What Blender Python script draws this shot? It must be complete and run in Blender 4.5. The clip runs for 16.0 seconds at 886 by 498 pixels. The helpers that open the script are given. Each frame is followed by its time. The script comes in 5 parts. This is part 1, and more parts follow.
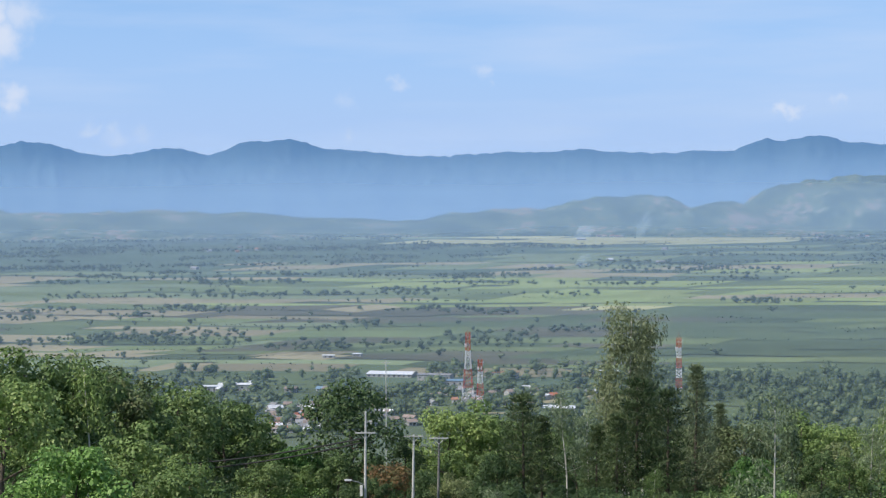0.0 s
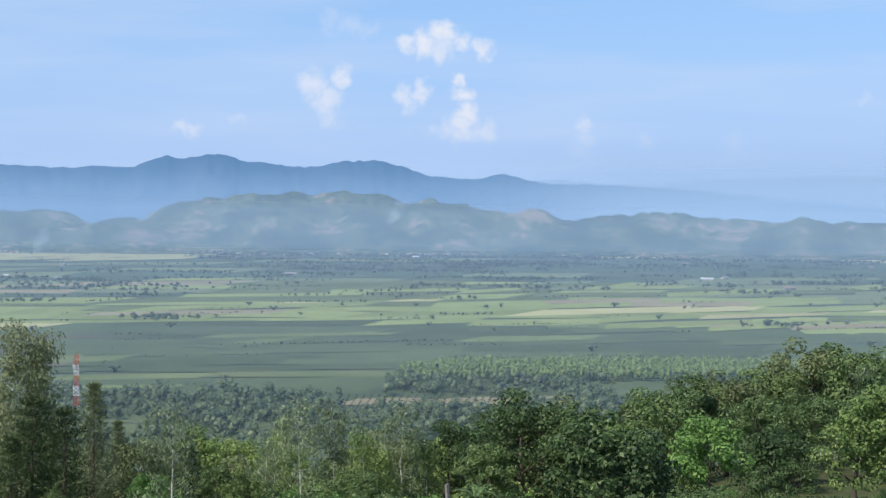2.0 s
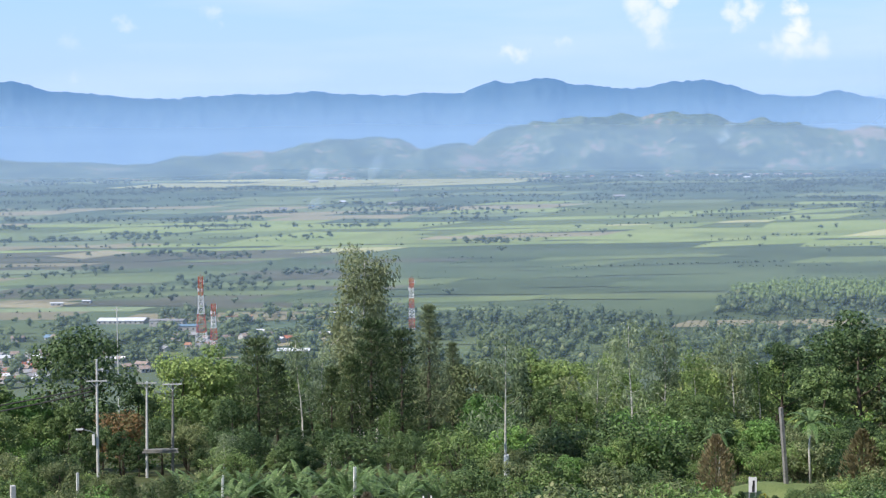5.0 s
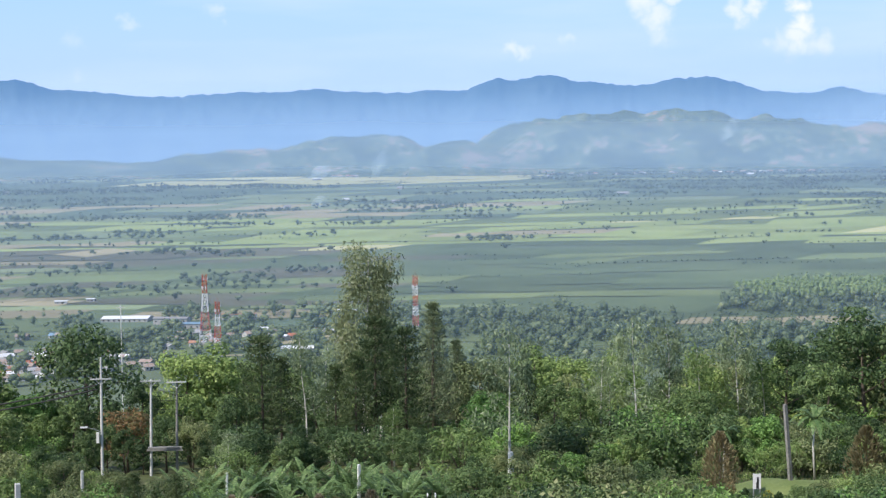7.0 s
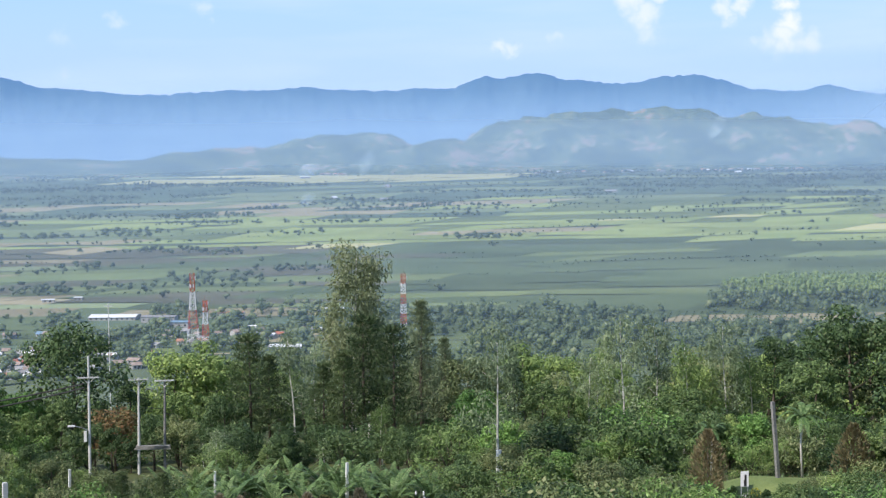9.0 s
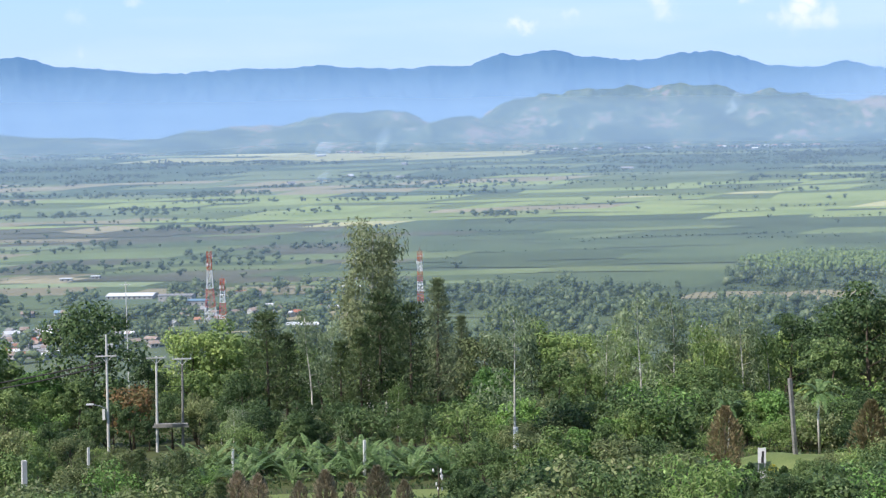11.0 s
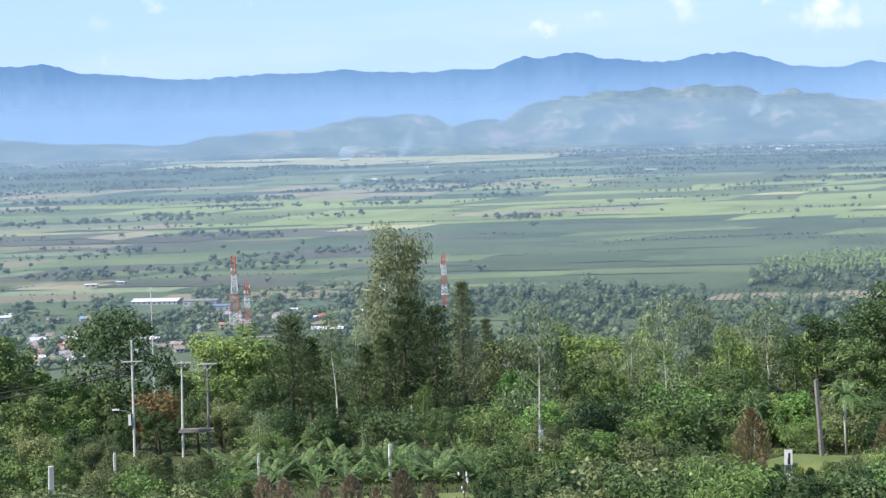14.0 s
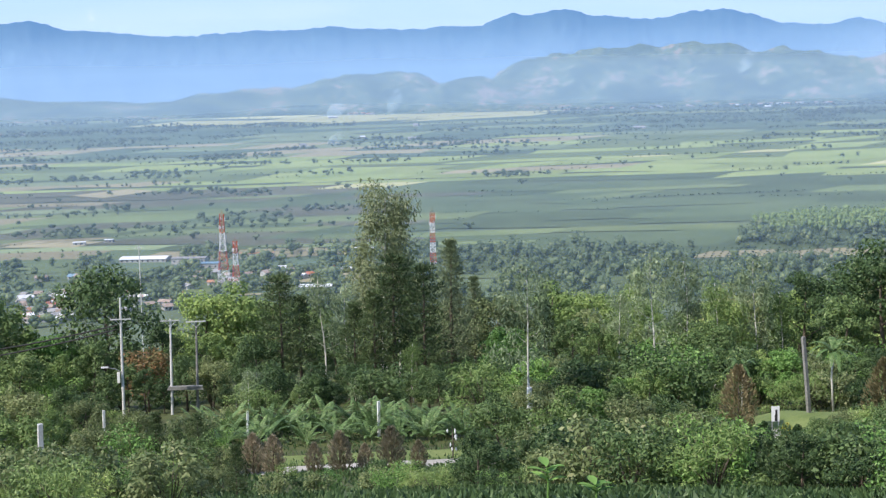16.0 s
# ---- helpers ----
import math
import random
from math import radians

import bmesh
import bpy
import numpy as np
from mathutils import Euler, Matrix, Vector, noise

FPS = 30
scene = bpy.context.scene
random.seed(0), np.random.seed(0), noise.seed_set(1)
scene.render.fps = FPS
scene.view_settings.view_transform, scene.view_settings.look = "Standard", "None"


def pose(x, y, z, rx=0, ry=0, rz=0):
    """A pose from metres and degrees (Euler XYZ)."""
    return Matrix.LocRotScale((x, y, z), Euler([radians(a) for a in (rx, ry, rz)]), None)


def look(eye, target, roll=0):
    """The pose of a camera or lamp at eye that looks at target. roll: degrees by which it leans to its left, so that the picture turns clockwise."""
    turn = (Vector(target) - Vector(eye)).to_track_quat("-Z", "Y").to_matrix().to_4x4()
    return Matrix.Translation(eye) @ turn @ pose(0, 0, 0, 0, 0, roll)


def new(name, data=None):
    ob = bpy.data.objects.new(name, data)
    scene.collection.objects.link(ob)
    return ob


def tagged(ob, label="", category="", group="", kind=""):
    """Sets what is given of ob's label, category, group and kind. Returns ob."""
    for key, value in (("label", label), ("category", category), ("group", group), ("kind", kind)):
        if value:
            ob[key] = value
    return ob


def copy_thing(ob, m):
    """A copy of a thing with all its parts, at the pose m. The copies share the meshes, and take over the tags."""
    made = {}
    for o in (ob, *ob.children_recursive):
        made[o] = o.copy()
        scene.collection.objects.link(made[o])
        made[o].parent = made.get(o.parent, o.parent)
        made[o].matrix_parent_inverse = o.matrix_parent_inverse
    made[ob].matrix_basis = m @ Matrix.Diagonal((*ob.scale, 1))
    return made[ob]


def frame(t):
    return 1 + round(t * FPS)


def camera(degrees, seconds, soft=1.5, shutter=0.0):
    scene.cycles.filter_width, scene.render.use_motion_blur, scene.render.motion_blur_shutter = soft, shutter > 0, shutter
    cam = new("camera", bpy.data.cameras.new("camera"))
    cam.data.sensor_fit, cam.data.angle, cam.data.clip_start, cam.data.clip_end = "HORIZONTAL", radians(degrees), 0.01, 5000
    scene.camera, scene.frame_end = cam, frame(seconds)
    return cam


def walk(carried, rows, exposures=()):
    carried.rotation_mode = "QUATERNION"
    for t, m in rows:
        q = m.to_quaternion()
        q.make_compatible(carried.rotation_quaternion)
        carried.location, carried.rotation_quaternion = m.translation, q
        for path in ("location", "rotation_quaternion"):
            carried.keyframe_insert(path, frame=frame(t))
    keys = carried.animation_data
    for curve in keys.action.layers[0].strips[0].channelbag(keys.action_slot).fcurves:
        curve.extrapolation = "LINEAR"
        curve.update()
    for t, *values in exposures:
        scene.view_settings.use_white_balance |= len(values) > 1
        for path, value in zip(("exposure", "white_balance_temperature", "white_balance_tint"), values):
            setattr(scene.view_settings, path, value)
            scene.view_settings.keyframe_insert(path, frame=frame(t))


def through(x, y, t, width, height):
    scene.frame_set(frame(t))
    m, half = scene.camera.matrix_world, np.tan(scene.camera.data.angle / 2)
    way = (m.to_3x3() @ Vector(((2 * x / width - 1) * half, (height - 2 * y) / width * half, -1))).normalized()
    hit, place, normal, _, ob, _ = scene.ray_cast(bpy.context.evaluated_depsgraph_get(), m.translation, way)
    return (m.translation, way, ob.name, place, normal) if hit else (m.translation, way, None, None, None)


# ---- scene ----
# ---------------------------------------------------------------- camera
EYE = 1.7
cam = camera(30.0, 16.0, soft=1.3)
# seconds, yaw, pitch, roll: the camera turns where it stands, hand-held
ROWS = [
    (0.0, 8.61, -1.53, 0.29), (0.5, 8.07, -1.64, 0.04), (1.0, 7.63, -1.91, -0.42),
    (1.2, 6.08, -2.03, -0.58), (1.3, 5.61, -2.18, -0.76), (1.4, 2.82, -2.74, -1.59), (1.5, 1.27, -2.83, -2.06), (1.6, -1.19, -2.81, -2.22), (1.7, -3.78, -2.77, -1.60),
    (1.8, -5.79, -2.78, -0.30), (1.9, -8.26, -2.17, -0.20), (2.0, -11.97, -0.91, -0.57), (2.1, -12.79, -0.39, -0.50), (2.3, -12.65, 0.02, -0.36),
    (2.5, -11.52, -0.02, -0.51), (2.7, -8.80, -0.57, 0.05), (2.8, -6.03, -1.44, 0.10), (2.9, -4.69, -1.86, 0.22), (3.0, -3.62, -2.16, 0.27), (3.5, -2.05, -3.06, 0.33),
    (4.0, -1.55, -3.76, 0.64), (4.5, -0.99, -3.94, 0.83), (5.0, -0.65, -3.59, 0.62),
    (7.5, -0.52, -3.69, 0.77), (8.0, -0.70, -3.51, 0.52), (8.5, -0.92, -3.37, 0.81),
    (9.0, -0.95, -3.75, 0.77), (11.5, -0.22, -4.55, 1.16), (12.0, -0.20, -4.62, 1.43),
    (12.5, -0.14, -4.70, 1.52), (13.0, 0.08, -4.64, 1.31), (13.5, 0.20, -4.45, 1.40),
    (14.0, 0.40, -4.38, 1.48), (14.5, 0.53, -4.42, 1.52), (15.0, 0.63, -4.46, 1.62),
    (15.5, 0.66, -4.44, 1.99), (16.0, 0.00, -5.86, 1.48),
]
walk(cam, [(t, pose(0, 0, EYE, 90 + p, r, y)) for t, y, p, r in ROWS],
     exposures=[(0.0, -0.2, 6380, 12), (1.5, -0.24, 6380, 12), (2.3, -0.16, 6380, 12), (3.0, -0.36, 6380, 14), (3.5, -0.15, 6380, 14), (5.0, 0.14, 6380, 14), (9.0, 0.13, 6380, 14), (12.5, 0.27, 6380, 14), (16.0, 0.27, 6380, 14)])


# ---------------------------------------------------------------- light
def sky_world():
    w = bpy.data.worlds.new("sky")
    w.use_nodes = True
    nt = w.node_tree
    nt.nodes.clear()
    N, L = nt.nodes.new, nt.links.new
    out, bg = N("ShaderNodeOutputWorld"), N("ShaderNodeBackground")
    sky = N("ShaderNodeTexSky")
    sky.sky_type, sky.sun_disc = "NISHITA", False
    sky.sun_elevation, sky.sun_rotation = radians(47), radians(-125)
    sky.altitude, sky.air_density, sky.dust_density, sky.ozone_density = 600, 1.0, 0.6, 2.5
    tc = N("ShaderNodeTexCoord")
    # soft veil of thin high cloud
    mp = N("ShaderNodeMapping")
    mp.inputs["Scale"].default_value = (3.0, 3.0, 22.0)
    L(tc.outputs["Generated"], mp.inputs["Vector"])
    n1 = N("ShaderNodeTexNoise")
    n1.inputs["Scale"].default_value, n1.inputs["Detail"].default_value = 1.6, 6
    L(mp.outputs["Vector"], n1.inputs["Vector"])
    veil = N("ShaderNodeMapRange")
    veil.inputs["From Min"].default_value, veil.inputs["From Max"].default_value = 0.45, 0.72
    veil.inputs["To Max"].default_value = 0.6
    L(n1.outputs["Fac"], veil.inputs["Value"])
    # ragged edge for the heaped clouds
    n2 = N("ShaderNodeTexNoise")
    n2.inputs["Scale"].default_value, n2.inputs["Detail"].default_value = 95, 8
    L(tc.outputs["Generated"], n2.inputs["Vector"])
    sub = N("ShaderNodeVectorMath")
    sub.operation = "SUBTRACT"
    sub.inputs[1].default_value = (0.5, 0.5, 0.5)
    L(n2.outputs["Color"], sub.inputs[0])
    add = N("ShaderNodeVectorMath")
    add.operation = "MULTIPLY_ADD"
    add.inputs[1].default_value = (0.02, 0.02, 0.02)
    L(sub.outputs["Vector"], add.inputs[0])
    L(tc.outputs["Generated"], add.inputs[2])
    last = None
    # heaped clouds: azimuth, elevation, radius (degrees), density
    for az, el, r, k in PUFFS:
        a, e = radians(az), radians(el)
        c = (math.sin(a) * math.cos(e), math.cos(a) * math.cos(e), math.sin(e))
        dist = N("ShaderNodeVectorMath")
        dist.operation = "DISTANCE"
        dist.inputs[1].default_value = c
        L(add.outputs["Vector"], dist.inputs[0])
        m = N("ShaderNodeMapRange")
        m.interpolation_type = "SMOOTHSTEP"
        m.inputs["From Min"].default_value, m.inputs["From Max"].default_value = radians(r) * 1.22, radians(r) * 0.12
        m.inputs["To Max"].default_value = k
        L(dist.outputs["Value"], m.inputs["Value"])
        if last is None:
            last = m.outputs["Result"]
        else:
            mx = N("ShaderNodeMath")
            mx.operation = "MAXIMUM"
            L(last, mx.inputs[0])
            L(m.outputs["Result"], mx.inputs[1])
            last = mx.outputs["Value"]
    mixa, mixb = N("ShaderNodeMix"), N("ShaderNodeMix")
    for mx in (mixa, mixb):
        mx.data_type = "RGBA"
    tone = N("ShaderNodeMix")
    tone.data_type, tone.blend_type = "RGBA", "MULTIPLY"
    tone.inputs[0].default_value = 1.0
    tone.inputs[7].default_value = SKY_TONE
    L(sky.outputs["Color"], tone.inputs[6])
    # pale blue air low over the land
    sep, low, mixh = N("ShaderNodeSeparateXYZ"), N("ShaderNodeMapRange"), N("ShaderNodeMix")
    L(tc.outputs["Generated"], sep.inputs[0])
    low.interpolation_type = "SMOOTHSTEP"
    low.inputs["From Min"].default_value, low.inputs["From Max"].default_value = 0.0, 0.25
    low.inputs["To Min"].default_value, low.inputs["To Max"].default_value = 1.0, 0.0
    L(sep.outputs["Z"], low.inputs["Value"])
    blue = N("ShaderNodeValToRGB")
    blue.color_ramp.elements[0].position, blue.color_ramp.elements[0].color = 0.45, (*[c / 10 for c in AIR_UP], 1)
    blue.color_ramp.elements[1].position, blue.color_ramp.elements[1].color = 0.99, (*[c / 10 for c in AIR_LOW], 1)
    L(low.outputs["Result"], blue.inputs["Fac"])
    ten = N("ShaderNodeVectorMath")
    ten.operation = "SCALE"
    ten.inputs["Scale"].default_value = 10.0
    L(blue.outputs["Color"], ten.inputs[0])
    mixh.data_type = "RGBA"
    L(low.outputs["Result"], mixh.inputs[0])
    L(tone.outputs[2], mixh.inputs[6])
    L(ten.outputs["Vector"], mixh.inputs[7])
    L(veil.outputs["Result"], mixa.inputs[0])
    L(mixh.outputs[2], mixa.inputs[6])
    mixa.inputs[7].default_value = VEIL
    L(last, mixb.inputs[0])
    L(mixa.outputs[2], mixb.inputs[6])
    mixb.inputs[7].default_value = CLOUD
    L(mixb.outputs[2], bg.inputs["Color"])
    bg.inputs["Strength"].default_value = SKY_STRENGTH
    L(bg.outputs["Background"], out.inputs["Surface"])
    scene.world = w


SKY_STRENGTH = 0.138
SKY_TONE = (1.0, 1.0, 1.0, 1)
VEIL = (4.4, 5.6, 7.5, 1)
AIR_LOW, AIR_UP = (3.5, 4.9, 7.3), (2.2, 4.5, 8.6)
CLOUD = (6.6, 6.9, 7.5, 1)
PUFFS = [
    (7.4, 4.7, 0.62, 0.7), (7.9, 4.2, 0.6, 0.65), (8.4, 4.9, 0.45, 0.8), (8.0, 3.6, 0.5, 0.35),
    (10.6, 4.4, 0.40, 0.65), (11.2, 4.5, 0.45, 0.75), (10.7, 4.0, 0.35, 0.35),
    (12.55, 4.95, 0.33, 0.9), (12.6, 4.4, 0.36, 0.9), (12.75, 3.8, 0.46, 0.85), (12.6, 3.3, 0.6, 0.75), (13.3, 3.15, 0.5, 0.45), (12.0, 3.2, 0.4, 0.4),
    (10.7, 6.1, 0.4, 0.75), (11.3, 6.2, 0.55, 0.95), (11.9, 6.55, 0.5, 0.95), (12.5, 6.2, 0.5, 0.85), (13.3, 6.0, 0.45, 0.8), (11.8, 6.0, 0.5, 0.7),
    (8.8, 6.8, 0.55, 0.25), (8.0, 6.9, 0.5, 0.2), (9.4, 6.7, 0.4, 0.2), (3.0, 3.15, 0.35, 0.5), (3.4, 3.05, 0.3, 0.45), (4.8, 3.5, 0.3, 0.25), (16.8, 3.5, 0.3, 0.45), (16.8, 3.0, 0.35, 0.25), (16.6, 2.5, 0.4, 0.15),
    (-23.6, 5.6, 0.9, 0.7), (-24.0, 6.6, 0.9, 0.8), (-22.9, 6.4, 0.8, 0.5), (-23.2, 3.6, 0.55, 0.55), (-20.6, 2.6, 0.35, 0.3), (-19.8, 2.4, 0.45, 0.25), (-19.0, 2.35, 0.45, 0.2),
        (-10.1, 4.2, 0.36, 0.3), (-7.2, 4.5, 0.36, 0.3), (-12.0, 3.6, 0.4, 0.18), (-11.8, 2.4, 0.25, 0.2), (26.2, 4.4, 0.3, 0.2), (18.9, 2.9, 0.3, 0.2), (22, 2.8, 0.4, 0.15),
]
sky_world()
sun = new("sun", bpy.data.lights.new("sun", "SUN"))
sun.data.energy, sun.data.angle, sun.data.color = 4.8, radians(0.6), (1.0, 0.94, 0.84)
SUN_AZ, SUN_EL = radians(-125), radians(47)
sun.matrix_basis = look((math.sin(SUN_AZ) * 100, math.cos(SUN_AZ) * 100, 100 * math.tan(SUN_EL)), (0, 0, 0))


# ---------------------------------------------------------------- materials
def nodes(name):
    m = bpy.data.materials.new(name)
    m.use_nodes = True
    nt = m.node_tree
    return m, nt, nt.nodes.new, nt.links.new, nt.nodes["Principled BSDF"], nt.nodes["Material Output"]


def surface(name, c1, c2, scale=1.0, rough=0.8, bump=0.3, metal=0.0, fine=8.0, c3=None, c3_at=0.78, dist=0.05, per_object=0.0):
    """Two scales of noise between two colours, stains of a third, and relief."""
    m, nt, N, L, bsdf, out = nodes(name)
    tc = N("ShaderNodeTexCoord")
    a, b = N("ShaderNodeTexNoise"), N("ShaderNodeTexNoise")
    a.inputs["Scale"].default_value, a.inputs["Detail"].default_value = scale, 4
    b.inputs["Scale"].default_value, b.inputs["Detail"].default_value = scale * fine, 6
    for n in (a, b):
        L(tc.outputs["Object"], n.inputs["Vector"])
    av = N("ShaderNodeMath")
    av.operation = "MULTIPLY_ADD"
    av.inputs[1].default_value = 0.55
    half = N("ShaderNodeMath")
    half.operation = "MULTIPLY"
    half.inputs[1].default_value = 0.45
    L(b.outputs["Fac"], half.inputs[0])
    L(a.outputs["Fac"], av.inputs[0])
    L(half.outputs["Value"], av.inputs[2])
    ramp = N("ShaderNodeValToRGB")
    ramp.color_ramp.elements[0].position, ramp.color_ramp.elements[1].position = 0.36, 0.64
    ramp.color_ramp.elements[0].color, ramp.color_ramp.elements[1].color = (*c1, 1), (*c2, 1)
    if c3:
        e = ramp.color_ramp.elements.new(c3_at)
        e.color = (*c3, 1)
    L(av.outputs["Value"], ramp.inputs["Fac"])
    col = ramp.outputs["Color"]
    if per_object:
        info = N("ShaderNodeObjectInfo")
        rng = N("ShaderNodeMapRange")
        rng.inputs["To Min"].default_value, rng.inputs["To Max"].default_value = 1 - per_object, 1 + per_object
        L(info.outputs["Random"], rng.inputs["Value"])
        hsv = N("ShaderNodeHueSaturation")
        L(col, hsv.inputs["Color"])
        L(rng.outputs["Result"], hsv.inputs["Value"])
        col = hsv.outputs["Color"]
    L(col, bsdf.inputs["Base Color"])
    bsdf.inputs["Roughness"].default_value, bsdf.inputs["Metallic"].default_value = rough, metal
    bsdf.inputs["Specular IOR Level"].default_value = 0.25
    if bump:
        bp = N("ShaderNodeBump")
        bp.inputs["Strength"].default_value, bp.inputs["Distance"].default_value = bump, dist
        L(b.outputs["Fac"], bp.inputs["Height"])
        L(bp.outputs["Normal"], bsdf.inputs["Normal"])
    return m


def leafy(name, c1, c2, c3=None, through=0.28, rough=0.55, spread=0.30):
    """Foliage: each leaf its own tone, each plant a little apart, some light let through."""
    m, nt, N, L, bsdf, out = nodes(name)
    geo, info = N("ShaderNodeNewGeometry"), N("ShaderNodeObjectInfo")
    ramp = N("ShaderNodeValToRGB")
    ramp.color_ramp.elements[0].color, ramp.color_ramp.elements[1].color = (*c1, 1), (*c2, 1)
    if c3:
        ramp.color_ramp.elements[1].position = 0.9
        e = ramp.color_ramp.elements.new(1.0)
        e.color = (*c3, 1)
    L(geo.outputs["Random Per Island"], ramp.inputs["Fac"])
    rng = N("ShaderNodeMapRange")
    rng.inputs["To Min"].default_value, rng.inputs["To Max"].default_value = 1 - spread, 1 + spread
    L(info.outputs["Random"], rng.inputs["Value"])
    hue = N("ShaderNodeMapRange")
    hue.inputs["To Min"].default_value, hue.inputs["To Max"].default_value = 0.512, 0.488
    L(info.outputs["Random"], hue.inputs["Value"])
    hsv = N("ShaderNodeHueSaturation")
    L(ramp.outputs["Color"], hsv.inputs["Color"])
    L(rng.outputs["Result"], hsv.inputs["Value"])
    L(hue.outputs["Result"], hsv.inputs["Hue"])
    L(hsv.outputs["Color"], bsdf.inputs["Base Color"])
    bsdf.inputs["Roughness"].default_value = rough
    bsdf.inputs["Specular IOR Level"].default_value = 0.3
    tr, mix = N("ShaderNodeBsdfTranslucent"), N("ShaderNodeMixShader")
    L(hsv.outputs["Color"], tr.inputs["Color"])
    mix.inputs[0].default_value = through
    L(bsdf.outputs["BSDF"], mix.inputs[1])
    L(tr.outputs["BSDF"], mix.inputs[2])
    L(mix.outputs["Shader"], out.inputs["Surface"])
    return m


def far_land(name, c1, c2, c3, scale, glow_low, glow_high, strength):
    """Far wooded slopes: a backdrop that glows, blue air painted in as emission."""
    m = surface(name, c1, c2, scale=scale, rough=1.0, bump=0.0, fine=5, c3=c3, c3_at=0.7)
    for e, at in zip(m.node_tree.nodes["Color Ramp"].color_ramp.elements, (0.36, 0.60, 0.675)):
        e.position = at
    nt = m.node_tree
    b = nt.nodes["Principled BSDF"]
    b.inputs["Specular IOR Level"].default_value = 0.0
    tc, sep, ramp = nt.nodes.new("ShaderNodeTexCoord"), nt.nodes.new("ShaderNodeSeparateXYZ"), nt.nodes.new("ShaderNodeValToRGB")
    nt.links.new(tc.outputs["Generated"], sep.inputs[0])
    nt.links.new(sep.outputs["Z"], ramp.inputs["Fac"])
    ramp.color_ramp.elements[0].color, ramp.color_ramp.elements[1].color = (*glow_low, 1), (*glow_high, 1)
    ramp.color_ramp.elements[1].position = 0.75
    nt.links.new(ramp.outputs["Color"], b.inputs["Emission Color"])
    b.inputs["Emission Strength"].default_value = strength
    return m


LEAF_DARK = leafy("leaf_dark", (0.032, 0.066, 0.024), (0.105, 0.172, 0.060), (0.20, 0.27, 0.12))
LEAF_MID = leafy("leaf_mid", (0.070, 0.125, 0.042), (0.195, 0.285, 0.096), (0.31, 0.38, 0.17))
LEAF_LIGHT = leafy("leaf_light", (0.135, 0.220, 0.060), (0.270, 0.370, 0.115), (0.39, 0.44, 0.18))
LEAF_BRIGHT = leafy("leaf_bright", (0.095, 0.200, 0.045), (0.220, 0.385, 0.098), (0.33, 0.47, 0.17))
LEAF_PINE = leafy("leaf_pine", (0.036, 0.062, 0.025), (0.100, 0.150, 0.056), (0.17, 0.19, 0.085))
LEAF_GREY = leafy("leaf_grey", (0.130, 0.182, 0.088), (0.255, 0.325, 0.172), (0.37, 0.41, 0.26))
LEAF_SILVER = leafy("leaf_silver", (0.225, 0.265, 0.120), (0.410, 0.445, 0.225), (0.52, 0.52, 0.30))
LEAF_BROWN = leafy("leaf_brown", (0.21, 0.18, 0.115), (0.42, 0.36, 0.25), (0.29, 0.31, 0.16), through=0.4)
LEAF_OLIVE = leafy("leaf_olive", (0.105, 0.150, 0.056), (0.235, 0.280, 0.118), (0.33, 0.33, 0.17))
LEAF_ORANGE = leafy("leaf_orange", (0.130, 0.145, 0.055), (0.270, 0.165, 0.075), (0.40, 0.19, 0.08))
LEAF_PALM = leafy("leaf_palm", (0.075, 0.145, 0.048), (0.175, 0.270, 0.098), (0.26, 0.34, 0.15), rough=0.45)
LEAF_YELLOW = leafy("leaf_yellow", (0.30, 0.32, 0.06), (0.62, 0.55, 0.08), (0.70, 0.66, 0.20))
LEAF_RUST = leafy("leaf_rust", (0.150, 0.130, 0.060), (0.300, 0.245, 0.130), (0.27, 0.29, 0.13))
LEAF_GREYPINE = leafy("leaf_grey_pine", (0.080, 0.115, 0.055), (0.180, 0.225, 0.115), (0.27, 0.30, 0.17))
LEAF_FAR = leafy("leaf_far", (0.050, 0.085, 0.048), (0.150, 0.205, 0.095), (0.23, 0.27, 0.13), through=0.3, spread=0.35)
LEAF_PLAIN = leafy("leaf_plain", (0.085, 0.125, 0.075), (0.165, 0.215, 0.115), (0.21, 0.25, 0.13), through=0.3, spread=0.3)
LEAF_MIST = leafy("leaf_mist", (0.058, 0.090, 0.058), (0.115, 0.150, 0.090), through=0.25, spread=0.2)
LEAF_PLANT = leafy("leaf_plantation", (0.220, 0.310, 0.100), (0.340, 0.430, 0.160), through=0.35, spread=0.15)
BARK = surface("bark", (0.06, 0.048, 0.035), (0.16, 0.13, 0.10), scale=1.5, bump=0.6)
BARK_WHITE = surface("bark_white", (0.42, 0.39, 0.33), (0.72, 0.70, 0.64), scale=1.2, bump=0.3, c3=(0.24, 0.18, 0.12), c3_at=0.7)
CONCRETE = surface("concrete", (0.50, 0.50, 0.47), (0.66, 0.65, 0.62), scale=0.8, bump=0.3, c3=(0.24, 0.23, 0.20))
CONCRETE_OLD = surface("concrete_old", (0.15, 0.15, 0.135), (0.29, 0.28, 0.26), scale=0.9, bump=0.3, c3=(0.10, 0.10, 0.085))
WHITEWASH = surface("whitewash", (0.62, 0.62, 0.58), (0.80, 0.80, 0.77), scale=2.0, bump=0.2, c3=(0.40, 0.38, 0.33))
STEEL = surface("galvanised_steel", (0.36, 0.37, 0.38), (0.50, 0.51, 0.52), scale=3, rough=0.45, metal=0.6, bump=0.1)
CABLE = surface("cable_rubber", (0.02, 0.02, 0.02), (0.05, 0.05, 0.05), scale=3, rough=0.6, bump=0.0)
